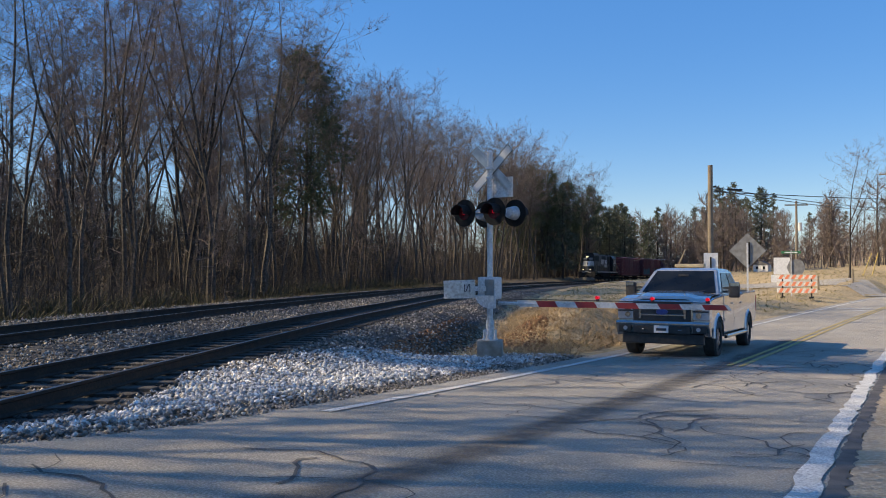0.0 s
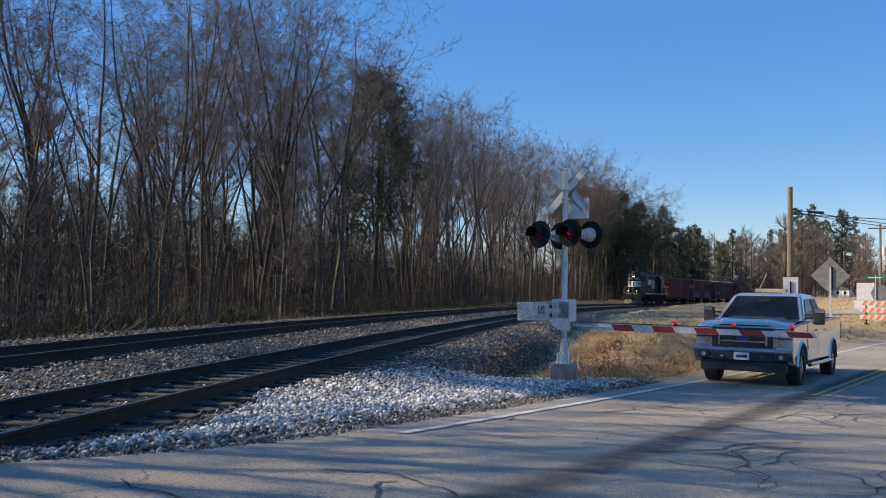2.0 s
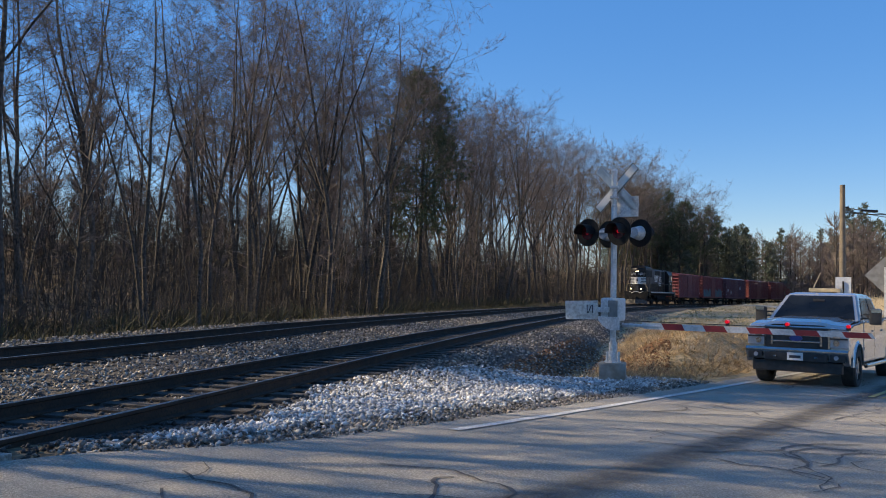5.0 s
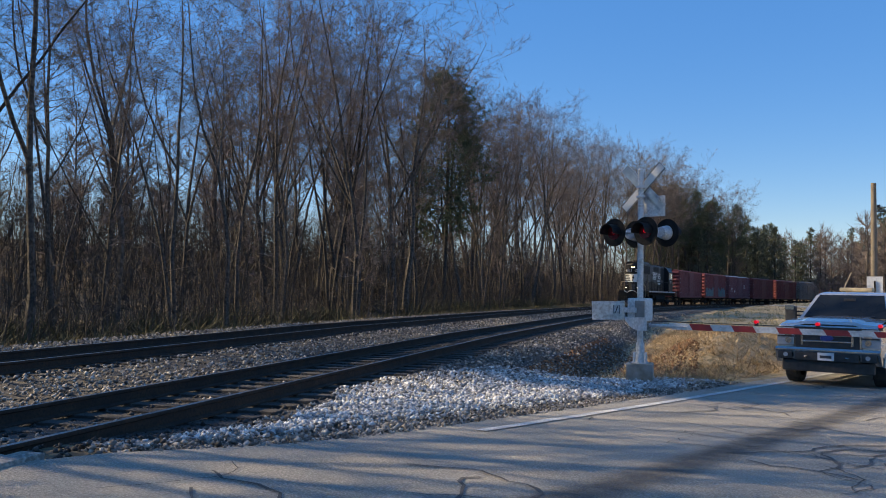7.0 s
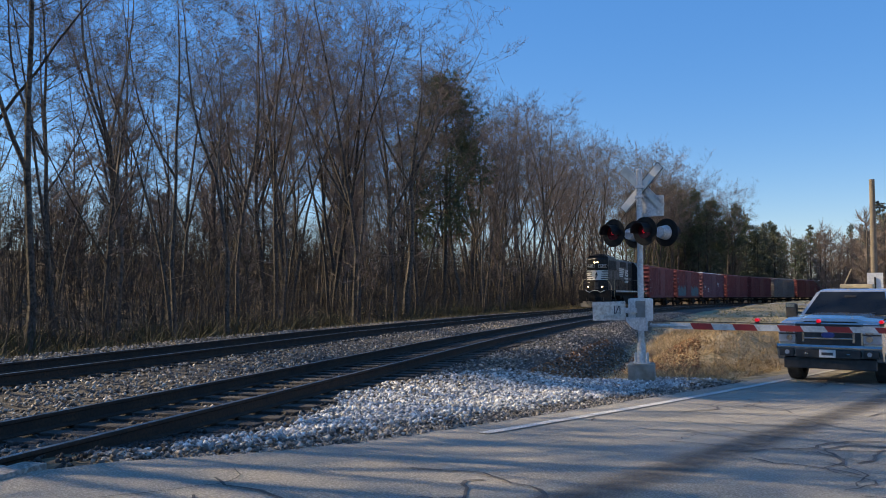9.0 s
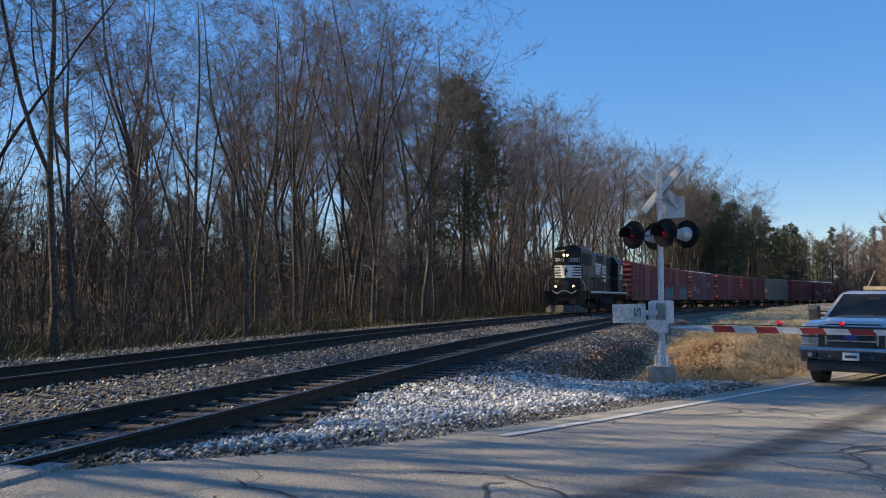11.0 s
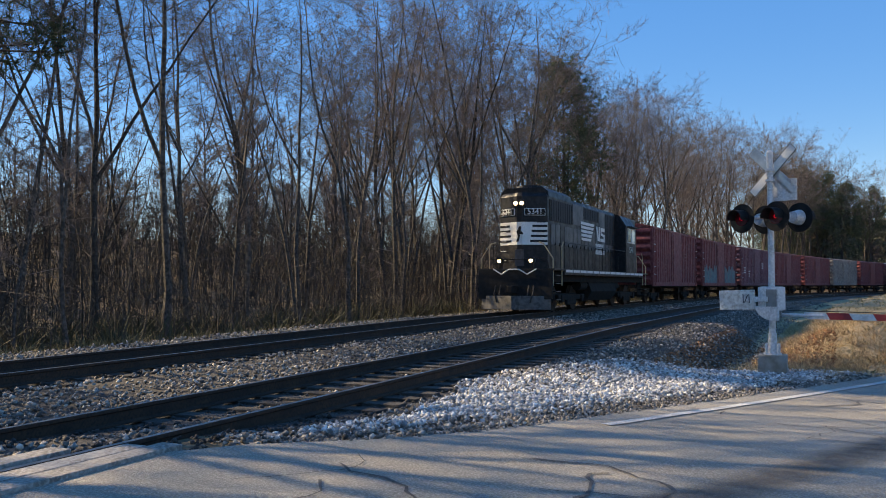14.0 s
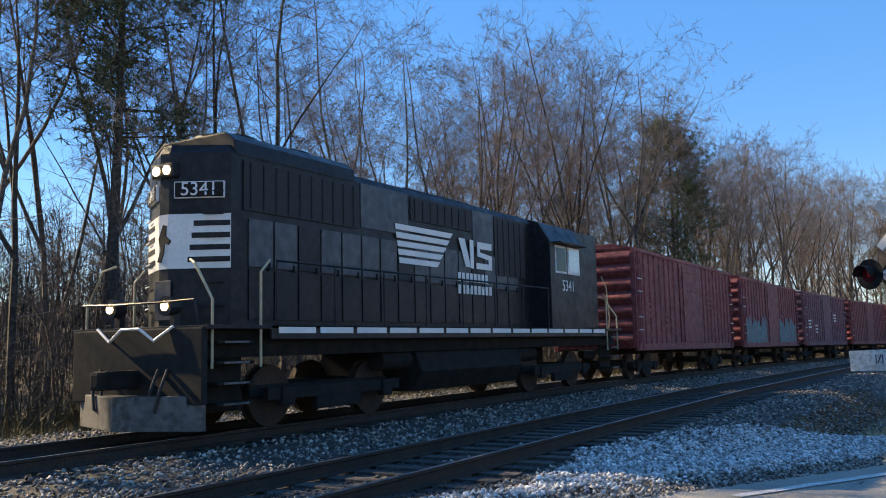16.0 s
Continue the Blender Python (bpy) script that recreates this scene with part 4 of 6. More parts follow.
    def pane(name, quad, out, parent=cab):
        bm = bmesh.new()
        q = [Vector(p) for p in quad]
        n = (q[1] - q[0]).cross(q[3] - q[0]).normalized()
        if n.dot(Vector(out)) < 0:
            n = -n
        a = [bm.verts.new(p + n * 0.012) for p in q]
        b = [bm.verts.new(p - n * 0.02) for p in q]
        bm.faces.new(a)
        for i in range(4):
            bm.faces.new((a[i], a[(i + 1) % 4], b[(i + 1) % 4], b[i]))
        bmesh.ops.recalc_face_normals(bm, faces=bm.faces)
        return part(name, bm, M_GLASS, parent, "tinted glass")

    def on_face(i, j, u, v):
        a, b = Vector((*lo[i], 1.34)), Vector((*lo[j], 1.34))
        c, d = Vector((*hi[i], 1.93)), Vector((*hi[j], 1.93))
        return (a + (b - a) * u) * (1 - v) + (c + (d - c) * u) * v
    ws = pane("windscreen", [on_face(0, 1, 0.05, 0.10), on_face(0, 1, 0.95, 0.10), on_face(0, 1, 0.94, 0.95), on_face(0, 1, 0.06, 0.95)], (0, -1, 0.5))
    part("mirror_inside", box(0.0, 2.02, 1.80, 0.24, 0.03, 0.07, 0.01), M_BLACK_PLASTIC, cab)
    for dx in (-0.42, 0.12):
        a, b = on_face(0, 1, 0.5 + dx / 1.9, 0.1), on_face(0, 1, 0.5 + (dx + 0.5) / 1.9, 0.16)
        part("wiper", cyl(a + Vector((0, -0.03, 0.02)), b + Vector((0, -0.03, 0.02)), 0.01, 0.008, 6), M_BLACK_PLASTIC, ws)
    pane("rear_glass", [on_face(2, 3, 0.1, 0.15), on_face(2, 3, 0.9, 0.15), on_face(2, 3, 0.9, 0.9), on_face(2, 3, 0.1, 0.9)], (0, 1, 0))
    for i, j, o in ((1, 2, 1), (3, 0, -1)):
        for u0, u1, w0, w1 in ((0.10, 0.50, 0.16, 0.50), (0.56, 0.93, 0.56, 0.86)):
            if o < 0:
                u0, u1, w0, w1 = 1 - u1, 1 - u0, 1 - w1, 1 - w0
            pane("side_window", [on_face(i, j, u0, 0.12), on_face(i, j, u1, 0.12), on_face(i, j, w1, 0.9), on_face(i, j, w0, 0.9)], (o, 0, 0))
    # doors: seams, handles, mirrors, steps
    for sg in (-1, 1):
        for y1, y2 in ((1.62, 2.82), (2.84, 4.00)):
            dr = part("door", box(sg * 0.984, (y1 + y2) / 2, 0.97, 0.03, y2 - y1, 0.76, 0.012), M_SILVER, tk, "silver door")
            part("handle", box(sg * 1.012, y2 - 0.18, 1.16, 0.03, 0.20, 0.04, 0.01), M_SILVER, dr)
            part("side_moulding", box(sg * 1.006, (y1 + y2) / 2, 0.80, 0.014, y2 - y1 - 0.06, 0.06), M_SILVER, dr)
        mr = part("mirror", box(sg * 1.19, 1.80, 1.47, 0.24, 0.14, 0.34, 0.05), M_BLACK_PLASTIC, tk, "large towing mirror")
        part("mirror_cap", box(sg * 1.21, 1.735, 1.60, 0.19, 0.03, 0.10, 0.01), M_CHROME, mr)
        for zz in (1.43, 1.52):
            part("mirror_arm", box(sg * 1.05, 1.84, zz, 0.24, 0.05, 0.035), M_BLACK_PLASTIC, mr)
        bm = cyl((sg * 1.03, 1.62, 0.43), (sg * 1.03, 4.36, 0.43), 0.045, 0.045, 10)
        part("side_step", bm, M_CHROME, tk, "chrome side step bar")
    # front end
    part("grille_surround", box(0, 0.085, 1.01, 1.30, 0.10, 0.48, 0.04), M_CHROME, tk, "chrome grille surround")
    gr = part("grille", box(0, 0.045, 1.01, 1.22, 0.08, 0.42, 0.02), M_BLACK_PLASTIC, tk)
    for zz in (0.93, 1.06):
        part("grille_bar", box(0, 0.010, zz, 0.98, 0.04, 0.035, 0.008), M_CHROME, gr)
    for xx in (-0.30, 0.30):
        part("grille_post", box(xx * 1.6, 0.012, 1.0, 0.05, 0.045, 0.30, 0.008), M_CHROME, gr)
    bm = cyl((0, 0.0, 1.0), (0, -0.03, 1.0), 0.13, 0.12, 24)
    for v in bm.verts:
        v.co.z = 1.0 + (v.co.z - 1.0) * 0.5
    part("badge", bm, M_BADGE, gr, "plain blue oval badge")
    for sg in (-1, 1):
        bm = prism([(sg * 0.62, 1.24), (sg * 0.99, 1.20), (sg * 0.985, 0.84), (sg * 0.62, 0.84)], 0.055, 0.30, "y", 0.02)
        hl = part("headlight", bm, M_CLEAR, tk, "clear headlight unit")
        part("reflector", disc((sg * 0.76, 0.05, 1.09), (0, -1, 0), 0.085, 0.02, 20), M_CHROME, hl)
        part("reflector", disc((sg * 0.76, 0.05, 0.93), (0, -1, 0), 0.06, 0.02, 20), M_CHROME, hl)
        part("headlight_brow", box(sg * 0.80, 0.045, 1.015, 0.34, 0.03, 0.03), M_BLACK_PLASTIC, hl)
    bm = prism([(0.08, 0.48), (-0.045, 0.71), (-0.05, 0.755), (-0.02, 0.80), (0.12, 0.80), (0.22, 0.74), (0.22, 0.48)], -1.0, 1.0, "x", 0.02)
    bp = part("bumper", bm, M_CHROME, tk, "chrome front bumper")
    part("air_intake", box(0, -0.03, 0.62, 1.22, 0.06, 0.16, 0.01), M_BLACK_PLASTIC, bp)
    for sg in (-1, 1):
        part("fog_lamp_bezel", box(sg * 0.80, -0.03, 0.63, 0.28, 0.06, 0.15, 0.02), M_BLACK_PLASTIC, bp)
        part("fog_lamp", disc((sg * 0.78, -0.068, 0.64), (0, -1, 0), 0.045, 0.02, 16), M_CLEAR, bp)
        part("tow_hook", cyl((sg * 0.42, -0.06, 0.62), (sg * 0.36, -0.09, 0.62), 0.018, 0.018, 8), M_CHROME, bp)
    npl = part("number_plate", box(0.0, -0.075, 0.63, 0.31, 0.012, 0.155, 0), M_PLATE, bp, "white plate with dark bars")
    part("plate_bar", box(0, -0.083, 0.625, 0.22, 0.006, 0.055), M_BARS, npl)
    part("valance", box(0, 0.10, 0.42, 1.75, 0.16, 0.22, 0.03), M_BLACK_PLASTIC, tk, "black lower air dam")
    part("front_axle", cyl((-0.8, wf, 0.40), (0.8, wf, 0.40), 0.07, 0.07, 10), M_BLACK_PLASTIC, tk)
    part("rear_axle", cyl((-0.8, wr, 0.40), (0.8, wr, 0.40), 0.08, 0.08, 10), M_BLACK_PLASTIC, tk)
    # rear box and light bar on the roof
    part("bed_liner", box(0, 5.2, 1.42, 1.6, 1.9, 0.05), M_BLACK_PLASTIC, tk)
    part("tailgate", box(0, 6.25, 1.08, 1.75, 0.05, 0.66, 0.02), M_SILVER, tk)
    for sg in (-1, 1):
        part("tail_lamp", box(sg * 0.93, 6.235, 1.1, 0.13, 0.05, 0.42, 0.015), M_RED, tk)
    lb = part("light_bar", box(-0.05, 2.95, 2.05, 0.70, 0.26, 0.09, 0.03), M_HANDRAIL, tk, "pale beacon bar on the roof")
    part("mount", box(-0.12, 2.95, 1.99, 0.6, 0.1, 0.04), M_BLACK_PLASTIC, lb)
    part("antenna", cyl((-0.36, 2.9, 1.98), (-0.16, 2.9, 2.45), 0.016, 0.012, 6), M_HANDRAIL, tk, "leaning pale stick aerial")


# ---- locomotive and wagons ----
def bogie(parent, yc, base, wheel_r, halfw, mat, axles=2):
    b = part("bogie", box(0, yc, wheel_r + 0.08, halfw * 1.5, base + 1.0, 0.22, 0.04), mat, parent)
    for sg in (-1, 1):
        bm = box(sg * halfw, yc, wheel_r + 0.05, 0.14, base + 0.9, 0.20, 0.03)
        add_box(bm, sg * halfw, yc, wheel_r - 0.12, 0.13, base * 0.45, 0.28, 0.04)
        for i in range(axles):
            yy = yc - base / 2 + base * i / (axles - 1)
            add_box(bm, sg * (halfw + 0.05), yy, wheel_r, 0.14, 0.30, 0.30, 0.04)
        part("side_frame", bm, mat, b)
        for i in range(axles):
            yy = yc - base / 2 + base * i / (axles - 1)
            bm = cyl((sg * 0.68, yy, wheel_r), (sg * 0.81, yy, wheel_r), wheel_r, wheel_r, 28)
            add_cyl(bm, (sg * 0.65, yy, wheel_r), (sg * 0.68, yy, wheel_r), wheel_r + 0.03, wheel_r + 0.03, 28)
            part("wheel", bm, M_RAIL, b, "steel wheel")
    return b


def text_part(word, size, m, mat, parent, name="lettering"):
    cu = bpy.data.curves.new("lettering", "FONT")
    cu.body, cu.size, cu.align_x, cu.align_y, cu.extrude = word, size, "CENTER", "CENTER", 0.004
    tmp = bpy.data.objects.new("tmp", cu)
    scene.collection.objects.link(tmp)
    dg = bpy.context.evaluated_depsgraph_get()
    me = bpy.data.meshes.new_from_object(tmp.evaluated_get(dg))
    bpy.data.objects.remove(tmp)
    me.transform(m)
    me.materials.clear()
    me.materials.append(mat)
    return part(name, me, None, parent)


def build_loco():
    e = empty("locomotive")
    tagged(e, "black diesel freight locomotive with white nose stripes and lit headlights", "locomotive")
    W, D, T = 0.95, 0.50, 4.52             # hood half width, depth of the nose facets, hood top
    # hood in plan: pointed nose, long body
    plan = [(-0.10, 0.0), (0.10, 0.0), (W, D), (W, 11.32), (-W, 11.32), (-W, D)]
    bm = prism(plan, 1.62, T - 0.14, "z")
    top = [(x * 0.9, y + (0.06 if y < 1 else 0)) for x, y in plan]
    vt = [bm.verts.new((x, y, T)) for x, y in top]
    va = [v for v in bm.verts if abs(v.co.z - (T - 0.14)) < 1e-4]
    ring = [min(va, key=lambda v: (v.co.x - x) ** 2 + (v.co.y - y) ** 2) for x, y in plan]
    for i in range(6):
        bm.faces.new((ring[i], ring[(i + 1) % 6], vt[(i + 1) % 6], vt[i]))
    bm.faces.new(vt)
    bmesh.ops.recalc_face_normals(bm, faces=bm.faces)
    hood = part("long_hood", bm, M_LOCO, e, "black long hood")
    # access doors along the hood, faded panels
    for sg in (-1, 1):
        y = 0.85
        i = 0
        while y < 10.4:
            w = 0.60
            z0, z1 = (1.72, 3.36)
            dr = part("hood_door", box(sg * (W + 0.008), y + w / 2, (z0 + 2.55) / 2, 0.03, w - 0.05, 2.53 - z0, 0.008), M_LOCO, hood, "black hood access door")
            # upper half paler: the light it catches is put into the colour
            part("upper_door", box(sg * (W + 0.008), y + w / 2, (2.58 + z1) / 2, 0.03, w - 0.05, z1 - 2.58, 0.008), M_LOCO_GREY if i % 5 in (0, 1, 3, 4) else M_LOCO, hood, "faded hood access door, painted paler for the light on it")
            part("latch", box(sg * (W + 0.03), y + w - 0.12, 2.6, 0.03, 0.03, 0.12), M_UNDER, dr)
            y, i = y + w, i + 1
        for a, b, z0, z1 in ((0.75, 3.75, 3.48, 4.30), (5.55, 8.1, 3.85, 4.34), (9.2, 10.85, 2.9, 4.34)):
            gr = part("intake_grille", box(sg * (W + 0.012), (a + b) / 2, (z0 + z1) / 2, 0.035, b - a, z1 - z0, 0.01), M_GRILLE, hood, "dark air intake grille")
            for k in range(int((b - a) / 0.30)):
                part("louvre", box(sg * (W + 0.033), a + 0.15 + k * 0.30, (z0 + z1) / 2, 0.014, 0.03, z1 - z0 - 0.06), M_BLACK, gr)
        for a, b in ((3.85, 5.45), (8.15, 9.15)):
            # the blue-grey holds reflected sky as well as fading
            part("upper_panel", box(sg * (W + 0.006), (a + b) / 2, 3.95, 0.024, b - a, 0.86, 0.008), M_LOCO_GREY, hood, "faded upper panel, blue-grey with sky light put into its colour")
    for yy, r, tz in ((1.3, 0.55, 4.75), (2.7, 0.55, 4.75), (4.35, 0.42, T), (6.3, 0.5, T), (7.4, 0.5, T)):
        fan = part("roof_fan", cyl((0, yy, tz - 0.02), (0, yy, tz + 0.10), r + 0.04, r, 24), M_LOCO, hood)
        part("fan_grid", cyl((0, yy, tz + 0.10), (0, yy, tz + 0.12), r * 0.85, r * 0.85, 20), M_GRILLE, fan)
    bm = prism([(-0.97, 4.36), (0.97, 4.36), (0.94, 4.60), (0.72, 4.76), (-0.72, 4.76), (-0.94, 4.60)], 0.58, 3.7, "y", 0.03)
    part("radiator_housing", bm, M_LOCO, hood, "flared black radiator housing")
    part("exhaust_stack", box(0, 5.2, T + 0.07, 0.35, 0.9, 0.16, 0.03), M_UNDER, hood)
    part("dynamic_brake_blister", prism([(-0.98, 4.0), (0.98, 4.0), (0.86, 4.55), (-0.86, 4.55)], 5.5, 8.2, "y", 0.03), M_LOCO, hood)
    # nose facets: white panel with dark slits, number boards, headlights
    for sg in (-1, 1):
        a, b = Vector((sg * 0.10, 0.0, 0)), Vector((sg * W, D, 0))
        ux = (b - a).normalized()
        n = Vector((ux.y, -ux.x, 0)) * (1 if sg > 0 else -1)
        if n.y > 0:
            n = -n
        L = (b - a).length
        rot = Matrix((ux, -n, Vector((0, 0, 1)))).transposed().to_4x4()
        at = lambda u, z, off: Matrix.Translation(a + ux * u + n * off + Vector((0, 0, z))) @ rot
        np_ = part("nose_panel", box(0, 0, 0, L, 0.012, 0.86, 0, at(L / 2, 2.97, 0.004)), M_LOCO_WHITE, hood, "white nose panel with dark stripes")
        for i in range(4):
            u0 = 0.30 + 0.05 * (3 - i) * 0.6
            part("nose_stripe", box(0, 0, 0, L - u0 - 0.02, 0.010, 0.085, 0, at((u0 + L) / 2, 3.25 - i * 0.19, 0.012)), M_LOCO, np_)
        nb = part("number_board", box(0, 0, 0, 0.80, 0.06, 0.27, 0.02, at(L * 0.50, 3.78, 0.02)), M_PLATE, hood, "pale number board")
        part("board_face", box(0, 0, 0, 0.76, 0.012, 0.235, 0, at(L * 0.50, 3.78, 0.053)), M_UNDER, nb)
        tm = at(L * 0.50, 3.78, 0.062) @ Euler((radians(90), 0, 0)).to_matrix().to_4x4()
        if sg < 0:
            tm = tm @ Euler((0, radians(180), 0)).to_matrix().to_4x4()
        text_part("5341", 0.30, tm, M_PLATE, nb)
        # grab irons on the nose
        for i in range(6):
            zz = 1.95 + i * 0.36
            part("grab_iron", cyl(a + ux * (L - 0.42) + n * 0.06 + Vector((0, 0, zz)), a + ux * (L - 0.1) + n * 0.06 + Vector((0, 0, zz)), 0.013, 0.013, 6), M_LOCO_WHITE if sg < 0 else M_LOCO, hood)
    emblem = [(-0.12, 2.66), (-0.05, 2.84), (-0.10, 3.02), (0.0, 3.24), (0.07, 3.22), (0.06, 3.06), (0.16, 2.98), (0.12, 2.92), (0.03, 2.94), (0.02, 2.80), (-0.04, 2.64)]
    part("emblem", poly_plate(emblem, 0.03, "y", -0.012), M_BLACK, hood, "plain dark emblem")
    part("centre_panel", box(0, -0.004, 2.97, 0.2, 0.01, 0.86), M_LOCO_WHITE, hood)
    hb = part("headlight_box", box(0, 0.02, 4.10, 0.50, 0.16, 0.24, 0.04), M_LOCO, hood)
    for sg in (-1, 1):
        part("headlight", disc((sg * 0.12, -0.07, 4.10), (0, -1, 0), 0.075, 0.03, 20), M_HEADLIGHT, hb, "lit headlight")
    part("nose_door", box(0, -0.006, 2.05, 0.36, 0.02, 0.62, 0.01), M_LOCO_GREY, hood, "grey nose equipment box")
    # frame, deck, sill stripe, handrails
    part("frame", box(0, 7.9, 1.36, 2.5, 16.8, 0.42, 0.02), M_UNDER, e)
    part("deck", box(0, 7.9, 1.60, 3.05, 16.8, 0.06, 0.01), M_LOCO, e)
    for sg in (-1, 1):
        sill = part("side_sill", box(sg * 1.50, 7.9, 1.52, 0.05, 14.2, 0.22, 0.01), M_LOCO, e)
        y = 0.9
        while y < 14.4:
            part("sill_stripe", box(sg * 1.53, y + 0.5, 1.555, 0.012, 0.88, 0.10), M_LOCO_WHITE, sill, "white sill stripe")
            y += 1.0
        rail = part("handrail", cyl((sg * 1.45, 1.0, 2.65), (sg * 1.45, 11.2, 2.65), 0.02, 0.02, 8), M_LOCO, e)
        for k in range(8):
            part("stanchion", cyl((sg * 1.45, 1.0 + k * 1.45, 1.62), (sg * 1.45, 1.0 + k * 1.45, 2.65), 0.016, 0.016, 6), M_LOCO, rail)
        # tan corner handrails and step wells at both ends
        for y0, d in ((-0.32, 1), (16.15, -1)):
            bm = bmesh.new()
            tube_path(bm, [(sg * 0.85, y0 + 0.1 * d, 2.62), (sg * 1.05, y0, 2.55), (sg * 1.42, y0, 2.0), (sg * 1.42, y0, 1.0)], 0.022, 8)
            part("corner_rail", bm, M_HANDRAIL, e, "tan painted corner handrail")
            bm = bmesh.new()
            tube_path(bm, [(sg * 1.46, y0 + 0.95 * d, 1.0), (sg * 1.46, y0 + 0.95 * d, 2.45), (sg * 1.46, y0 + 1.15 * d, 2.65)], 0.022, 8)
            part("corner_rail", bm, M_HANDRAIL, e, "tan painted corner handrail")
            for k in range(4):
                part("step", box(sg * 1.30, y0 + 0.42 * d, 0.48 + k * 0.30, 0.36, 0.72, 0.04, 0.01), M_UNDER, e)
                part("step_edge", box(sg * 1.49, y0 + 0.42 * d, 0.48 + k * 0.30, 0.02, 0.5, 0.03), M_PLOUGH, e)
            part("step_well", box(sg * 1.13, y0 + 0.42 * d, 0.95, 0.04, 0.85, 1.2, 0.01), M_UNDER, e)
    part("pilot", box(0, -0.48, 1.05, 2.9, 0.10, 1.1, 0.02), M_BLACK, e)
    plow = prism([(-1.35, -0.46), (0.0, -0.90), (1.35, -0.46), (1.35, -0.36), (-1.35, -0.36)], 0.12, 0.62, "z", 0.02)
    part("snow_plough", plow, M_PLOUGH, e, "scuffed grey steel plough")
    cpl = part("coupler", box(0, -0.85, 0.86, 0.24, 0.7, 0.28, 0.05), M_UNDER, e)
    part("knuckle", box(0.06, -1.18, 0.86, 0.22, 0.16, 0.26, 0.05), M_UNDER, cpl)
    for xx in (-0.75, -0.55, 0.55, 0.75):
        bm = bmesh.new()
        tube_path(bm, [(xx, -0.54, 1.0), (xx, -0.68, 0.7), (xx * 0.9, -0.71, 0.42), (xx * 0.8, -0.61, 0.32)], 0.025, 7)
        part("air_hose", bm, M_RUBBER, e)
    bm = bmesh.new()
    tube_path(bm, [(-0.85, -0.54, 1.62), (-0.5, -0.59, 1.42), (-0.2, -0.61, 1.60), (0.2, -0.61, 1.60), (0.5, -0.59, 1.42), (0.85, -0.54, 1.62)], 0.024, 7)
    part("uncoupling_lever", bm, M_LOCO_WHITE, e)
    bm = bmesh.new()
    tube_path(bm, [(-1.3, -0.46, 1.62), (-1.25, -0.51, 2.0), (-0.55, -0.53, 1.98), (0.55, -0.53, 1.98), (1.25, -0.51, 2.0), (1.3, -0.46, 1.62)], 0.02, 7)
    part("end_rail", bm, M_LOCO, e)
    for sg in (-1, 1):
        dl = part("ditch_light", cyl((sg * 0.62, -0.28, 1.93), (sg * 0.62, -0.50, 1.93), 0.13, 0.15, 18), M_LOCO, e)
        part("lens", disc((sg * 0.62, -0.505, 1.93), (0, -1, 0), 0.075, 0.02, 18), M_HEADLIGHT, dl, "lit ditch light")
        part("bracket", box(sg * 0.62, -0.31, 1.72, 0.10, 0.10, 0.22), M_LOCO, dl)
    # cab and short hood at the rear
    bm = prism([(-1.48, 1.62), (1.48, 1.62), (1.48, 3.9), (1.15, 4.42), (0.55, 4.62), (-0.55, 4.62), (-1.15, 4.42), (-1.48, 3.9)], 11.3, 13.6, "y", 0.02)
    cab = part("cab", bm, M_LOCO, e, "black cab")
    for sg in (-1, 1):
        for y0, y1 in ((11.6, 12.3), (12.4, 13.2)):
            fr = part("window_frame", box(sg * 1.485, (y0 + y1) / 2, 3.45, 0.03, y1 - y0, 0.74, 0.01), M_GALV, cab)
            part("pane", box(sg * 1.50, (y0 + y1) / 2, 3.45, 0.02, y1 - y0 - 0.12, 0.62), M_CLEAR if y0 > 12 else M_GLASS, fr, "window glass")
        part("sunshade", box(sg * 1.60, 12.4, 3.88, 0.26, 1.8, 0.03), M_LOCO, cab)
        tm = Matrix.Translation((sg * 1.492, 12.4, 2.75)) @ Euler((radians(90), 0, radians(90 * sg))).to_matrix().to_4x4()
        text_part("5341", 0.42, tm, M_LOCO_WHITE, cab)
    part("short_hood", box(0, 14.75, 3.05, 1.9, 2.3, 2.86, 0.06), M_LOCO, e, "black short hood")
    part("roof_horn", cyl((0, 11.9, 4.66), (0, 12.4, 4.74), 0.05, 0.08, 12), M_UNDER, cab)
    # slanted white stripes and plain emblem blocks on the sides
    for sg in (-1, 1):
        for i in range(5):
            z1 = 3.72 - i * 0.17
            y0 = 4.95 + 0.03 * i
            pts = [(y0, z1), (7.2 - 0.14 * i, z1), (7.08 - 0.14 * i, z1 - 0.115), (y0 + 0.02, z1 - 0.115)]
            part("side_stripe", poly_plate(pts, 0.012, "x", sg * (W + 0.040)), M_LOCO_WHITE, hood, "faded white slanted stripe")
        for pts in ([(7.45, 3.66), (7.72, 3.66), (7.98, 3.02), (7.75, 3.02)], [(7.95, 3.66), (8.12, 3.66), (8.12, 3.0), (7.98, 3.0)],
                    [(8.3, 3.64), (9.0, 3.64), (9.0, 3.48), (8.42, 3.48), (8.42, 3.40), (9.0, 3.34), (9.0, 3.0), (8.25, 3.0), (8.25, 3.14), (8.84, 3.14), (8.84, 3.24), (8.3, 3.30)]):
            part("emblem_block", poly_plate(pts, 0.012, "x", sg * (W + 0.040)), M_LOCO_WHITE, hood, "plain white emblem shape")
        for zz, y0, y1 in ((2.78, 7.4, 8.75), (2.50, 7.4, 8.95)):
            y = y0
